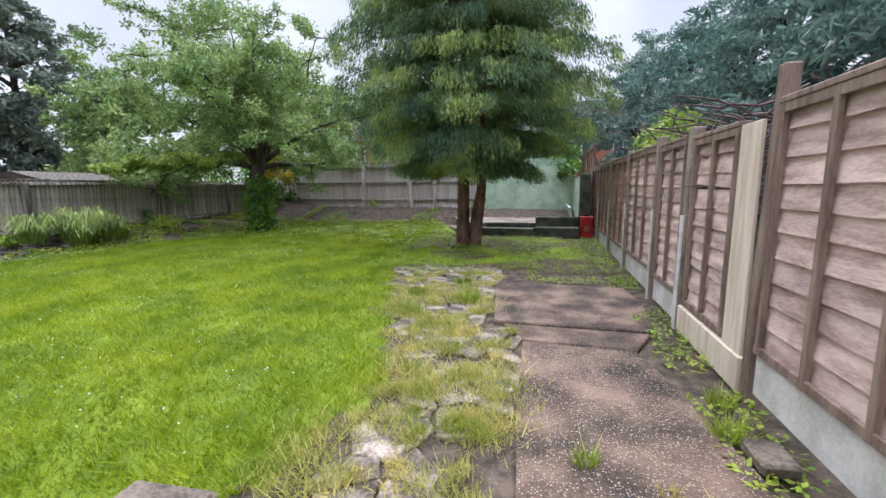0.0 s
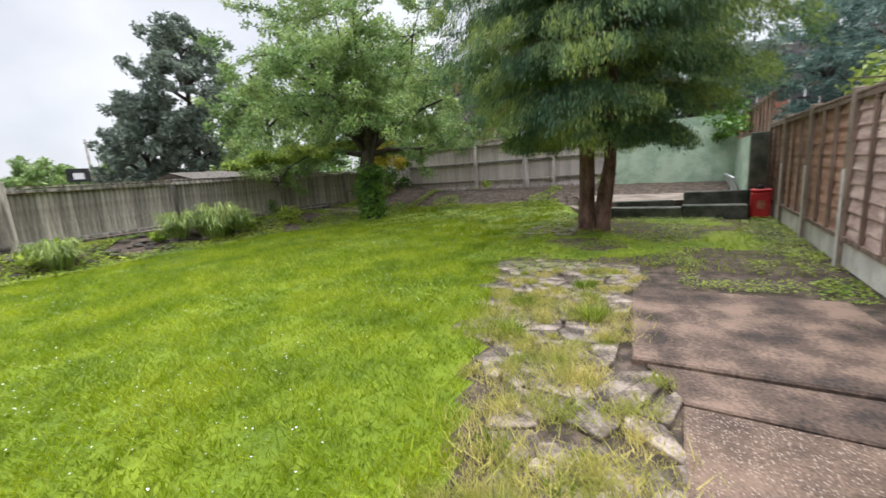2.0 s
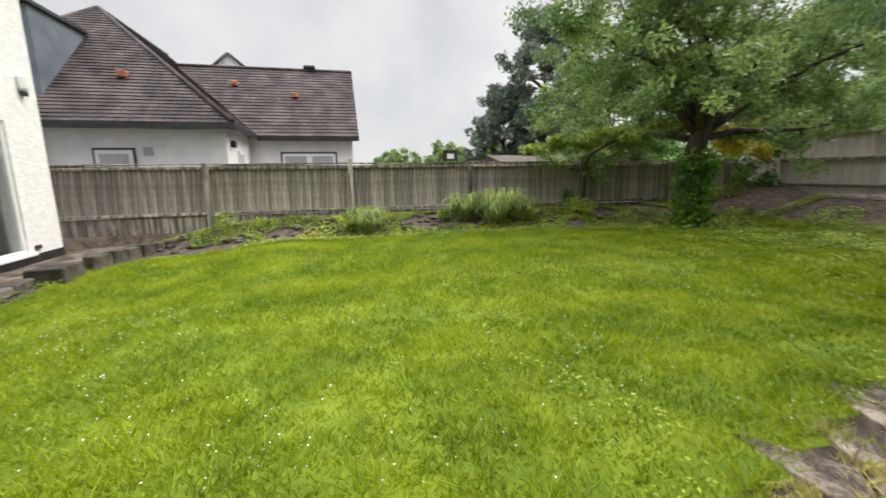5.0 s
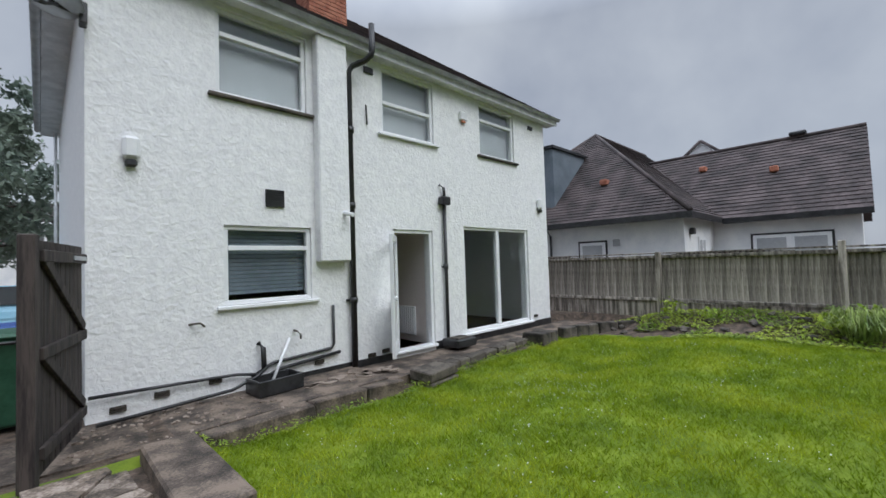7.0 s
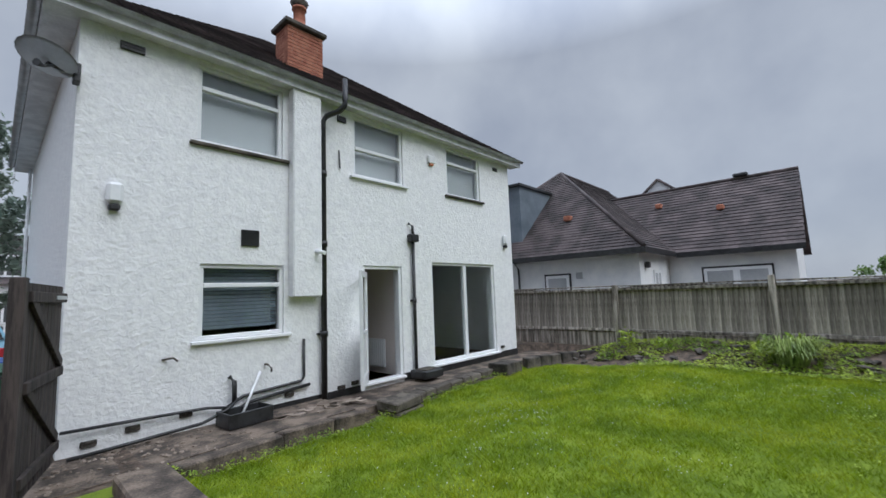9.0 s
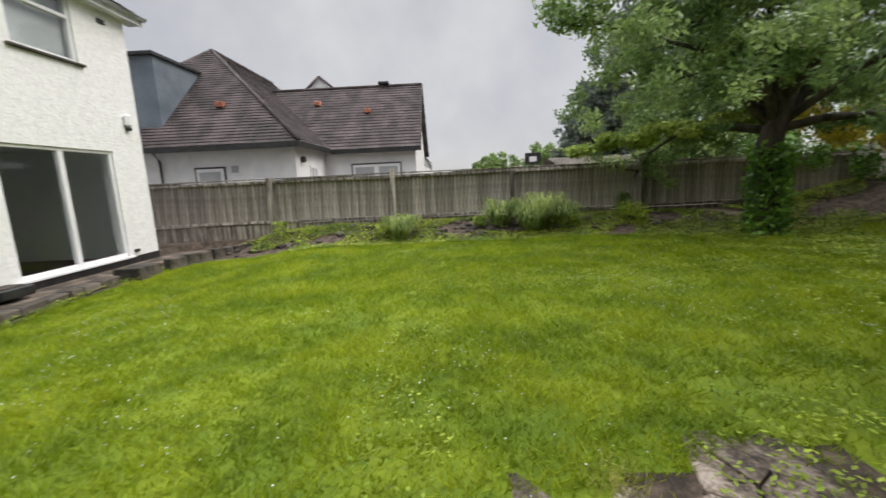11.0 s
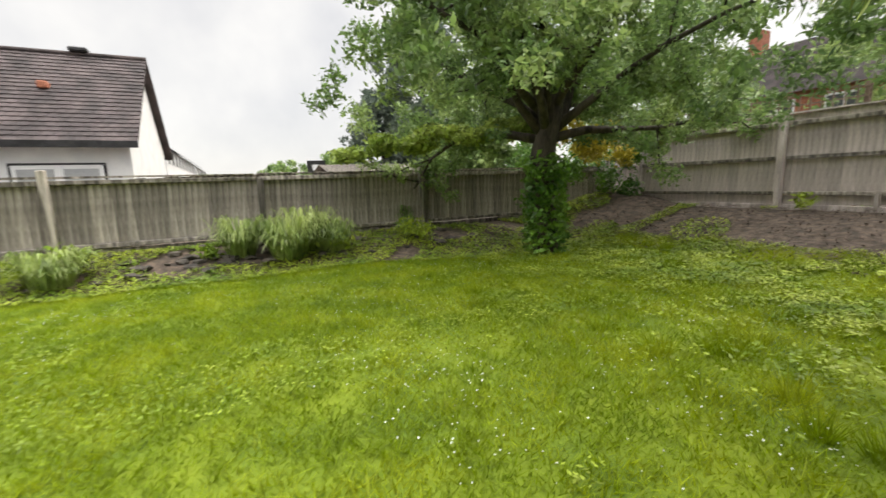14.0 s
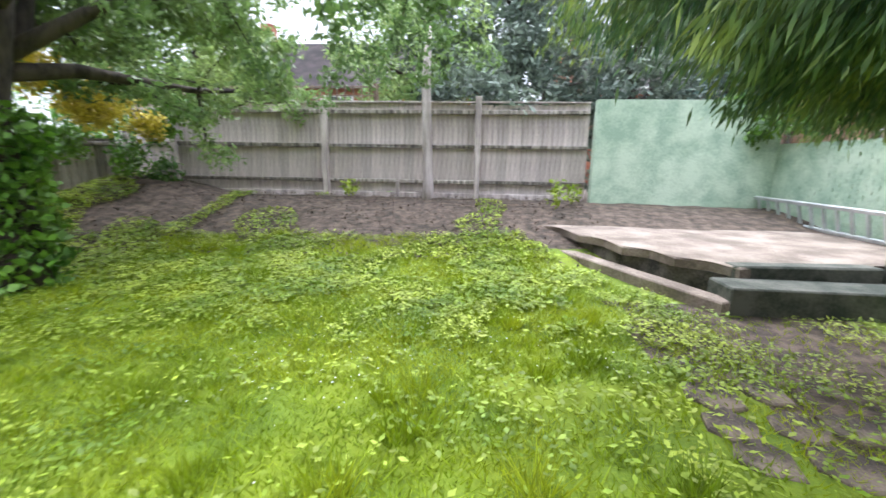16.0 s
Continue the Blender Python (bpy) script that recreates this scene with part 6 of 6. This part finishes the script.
leafy("dark_shrub", [(-11.2, 16.8, 2.0, 0.45, 1), (-10.8, 16.9, 2.4, 0.4, 1), (-11.7, 15.2, 1.6, 0.4, 1), (-11.6, 16.4, 1.4, 0.45, 1.2), (-11.3, 16.9, 1.1, 0.4, 1.2)], 2400, 0.06, M_IVY, "dark green shrub in the fence corner", "shrub")
leafy("ivy_mass", [(0.9, 16.7, 2.3, 0.55, 0.8), (0.4, 17.2, 2.5, 0.45, 0.8), (1.0, 16.0, 2.2, 0.4, 0.8), (1.0, 17.0, 2.8, 0.5, 0.9), (0.6, 16.9, 1.95, 0.3, 0.8)], 1000, 0.075, M_IVY, "dark ivy tumbling over the wall corner", "ivy")
leafy("boundary_hedge", [(-13.4 - 0.5 * (k % 4), 15.0 + 0.55 * k, 1.6 + 0.5 * (k % 3), 0.9, 1.0) for k in range(10)] + [(-12.6 + 0.9 * k, 19.6, 1.9 + 0.4 * (k % 2), 0.7, 0.9) for k in range(5)], 520, 0.075, M_IVY, "mixed green hedge behind the fence corner", "hedge")
sap = empty("sapling_stem", pose(-5.62, 17.1, 0.6), "slender pale tree stem before the back fence", "tree")
part("trunk", tube([(0, 0, -0.3), (0.03, 0, 0.3), (0.0, 0.0, 1.4), (-0.03, 0, 2.4), (0.02, 0.1, 3.4)], [0.14, 0.11, 0.1, 0.09, 0.05], 10), M_PALEWOOD, sap)
part("crown", leaf_cloud([(random.uniform(-1.6, 1.2), random.uniform(-0.8, 1.0), random.uniform(2.6, 4.6), 0.4, 0.8) for _ in range(26)], 500, 0.06, "crown", M_APPLE), M_APPLE, sap)
# behind the east fence
for i, (x, y, h) in enumerate(((6.0, 9.0, 6.6), (6.4, 12.5, 7.2), (6.6, 16.5, 7.6), (6.0, 21, 8.2), (5.0, 26, 8.6), (7, 5.0, 6.2), (7, 1.5, 6.0))):
    plain_tree("hedge_conifer", x, y, h, 2.7, M_HEDGELEAF, "dark blue-green conifer beyond the side fence", 1.0, 300, 0.13, 40 + i, 40, 0.22, flat=0.45)
leafy("fence_shrub", [(2.1, 7.4 + 0.5 * i, 2.35 + 0.18 * math.sin(i * 2.1), 0.45, 0.8) for i in range(6)] + [(2.2, 7.0 + i, 1.7, 0.6, 0.9) for i in range(5)], 800, 0.06, M_LIME, "light green climbing shrub over the side fence", "shrub")
bm = bmesh.new()
random.seed(9)
for _ in range(420):
    p = Vector((random.uniform(1.75, 2.7), random.uniform(3.3, 7.2), random.uniform(1.2, 2.3)))
    tube(limb_path(p, (random.uniform(-1, 1), random.uniform(-1, 1), random.uniform(-0.3, 0.5)), random.uniform(0.4, 0.9), 0.5, 3), [0.012, 0.01, 0.007, 0.003], 4, bm)
thing("bramble_heap", bm, M_TWIG, "tangle of dead brown bramble stems behind the fence", "brambles", kind="stuff")


# ---- far houses ----
def far_house(x, y, w, d, h, rot, wall, label):
    e = empty("terraced_house", pose(x, y, 0, 0, 0, rot), label, "house")
    part("wall", box(-w / 2, w / 2, -d / 2, d / 2, -0.2, h), wall, e)
    part("gable_wall", yz_prism([(-d / 2, h), (d / 2, h), (0, h + d * 0.4)], -w / 2, w / 2), wall, e)
    for s, zz in ((-1, 0), (1, 0)):
        bm = bmesh.new()
        q = [(-w / 2 - 0.3, s * (d / 2 + 0.35), h), (w / 2 + 0.3, s * (d / 2 + 0.35), h), (w / 2 + 0.3, 0, h + d * 0.42), (-w / 2 - 0.3, 0, h + d * 0.42)]
        f = bm.faces.new([bm.verts.new(p) for p in q])
        bmesh.ops.solidify(bm, geom=[f], thickness=0.12)
        part("roof", bm, M_TILE, e)
    k = max(2, int(w / 2.6))
    for r in range(2):
        for i in range(k):
            xx = -w / 2 + (i + 0.5) * w / k
            zz = 0.9 + 2.7 * r
            win = part("window", box(xx - 0.75, xx + 0.75, -d / 2 - 0.05, -d / 2 - 0.003, zz, zz + 1.3, bevel=0.01), M_UPVC, e)
            for o in (-0.36, 0.36):
                part("pane", box(xx + o - 0.3, xx + o + 0.3, -d / 2 - 0.06, -d / 2 - 0.051, zz + 0.1, zz + 1.2), M_DARKROOM, win)
    part("chimney", box(-w / 2 + 0.5, -w / 2 + 1.2, -0.4, 0.4, h + d * 0.3, h + d * 0.42 + 1.1), M_BRICK, e)


far_house(-11, 36, 16, 8, 5.2, 0, M_BRICK, "red brick terrace behind the back fence")
far_house(6.5, 38, 12, 8, 5.2, 8, M_BRICK, "red brick house glimpsed beyond the conifer")
far_house(-56, -1.7, 26, 8, 4.9, 180, M_SMOOTHRENDER, "row of pale houses beyond the bungalow")
far_house(-84, -1.7, 26, 8, 4.9, 180, M_SMOOTHRENDER, "further row of pale houses beyond the bungalow")
far_house(-1, -34, 14, 8, 3.2, 180, M_SMOOTHRENDER, "white bungalow across the road")
plain_tree("tree", 1.6, -16, 8.5, 2.8, M_DARKLEAF, "drooping street tree beyond the drive", 2.0, 220, 0.14, 51, 36)
plain_tree("tree", 5.5, -14, 7.0, 2.6, M_DARKLEAF, "street tree beyond the side passage", 1.6, 220, 0.14, 52, 32)

shed = empty("garden_shed", pose(-15.6, 10.6, 0), "low felt-roofed shed behind the fence", "shed")
part("shed_wall", box(-1.2, 1.2, -1.3, 1.3, 0, 1.8), M_OLDWOOD, shed)
for s in (-1, 1):
    bm = bmesh.new()
    f = bm.faces.new([bm.verts.new(p) for p in ((s * 1.35, -1.45, 1.8), (s * 1.35, 1.45, 1.8), (0, 1.45, 2.08), (0, -1.45, 2.08))])
    bmesh.ops.solidify(bm, geom=[f], thickness=0.04)
    part("shed_roof", bm, M_OLDWOOD, shed)
bb = empty("basketball_hoop", pose(-30, 11.6, 0), "basketball backboard on a pole far behind the fence", "basketball hoop")
part("pole", tube([(0, 0, 0), (0, 0, 2.6)], 0.06, 8), M_BLACK, bb)
part("backboard", box(0.07, 0.11, -0.55, 0.55, 2.3, 3.05, bevel=0.01), M_BLACK, bb)
part("target", box(0.112, 0.118, -0.25, 0.25, 2.45, 2.8), M_UPVC, bb)
pipe_thing("utility_pole", "thin wooden utility pole far off", [(-70, 27, 0), (-70, 27, 9)], 0.14, M_OLDWOOD, category="pole")
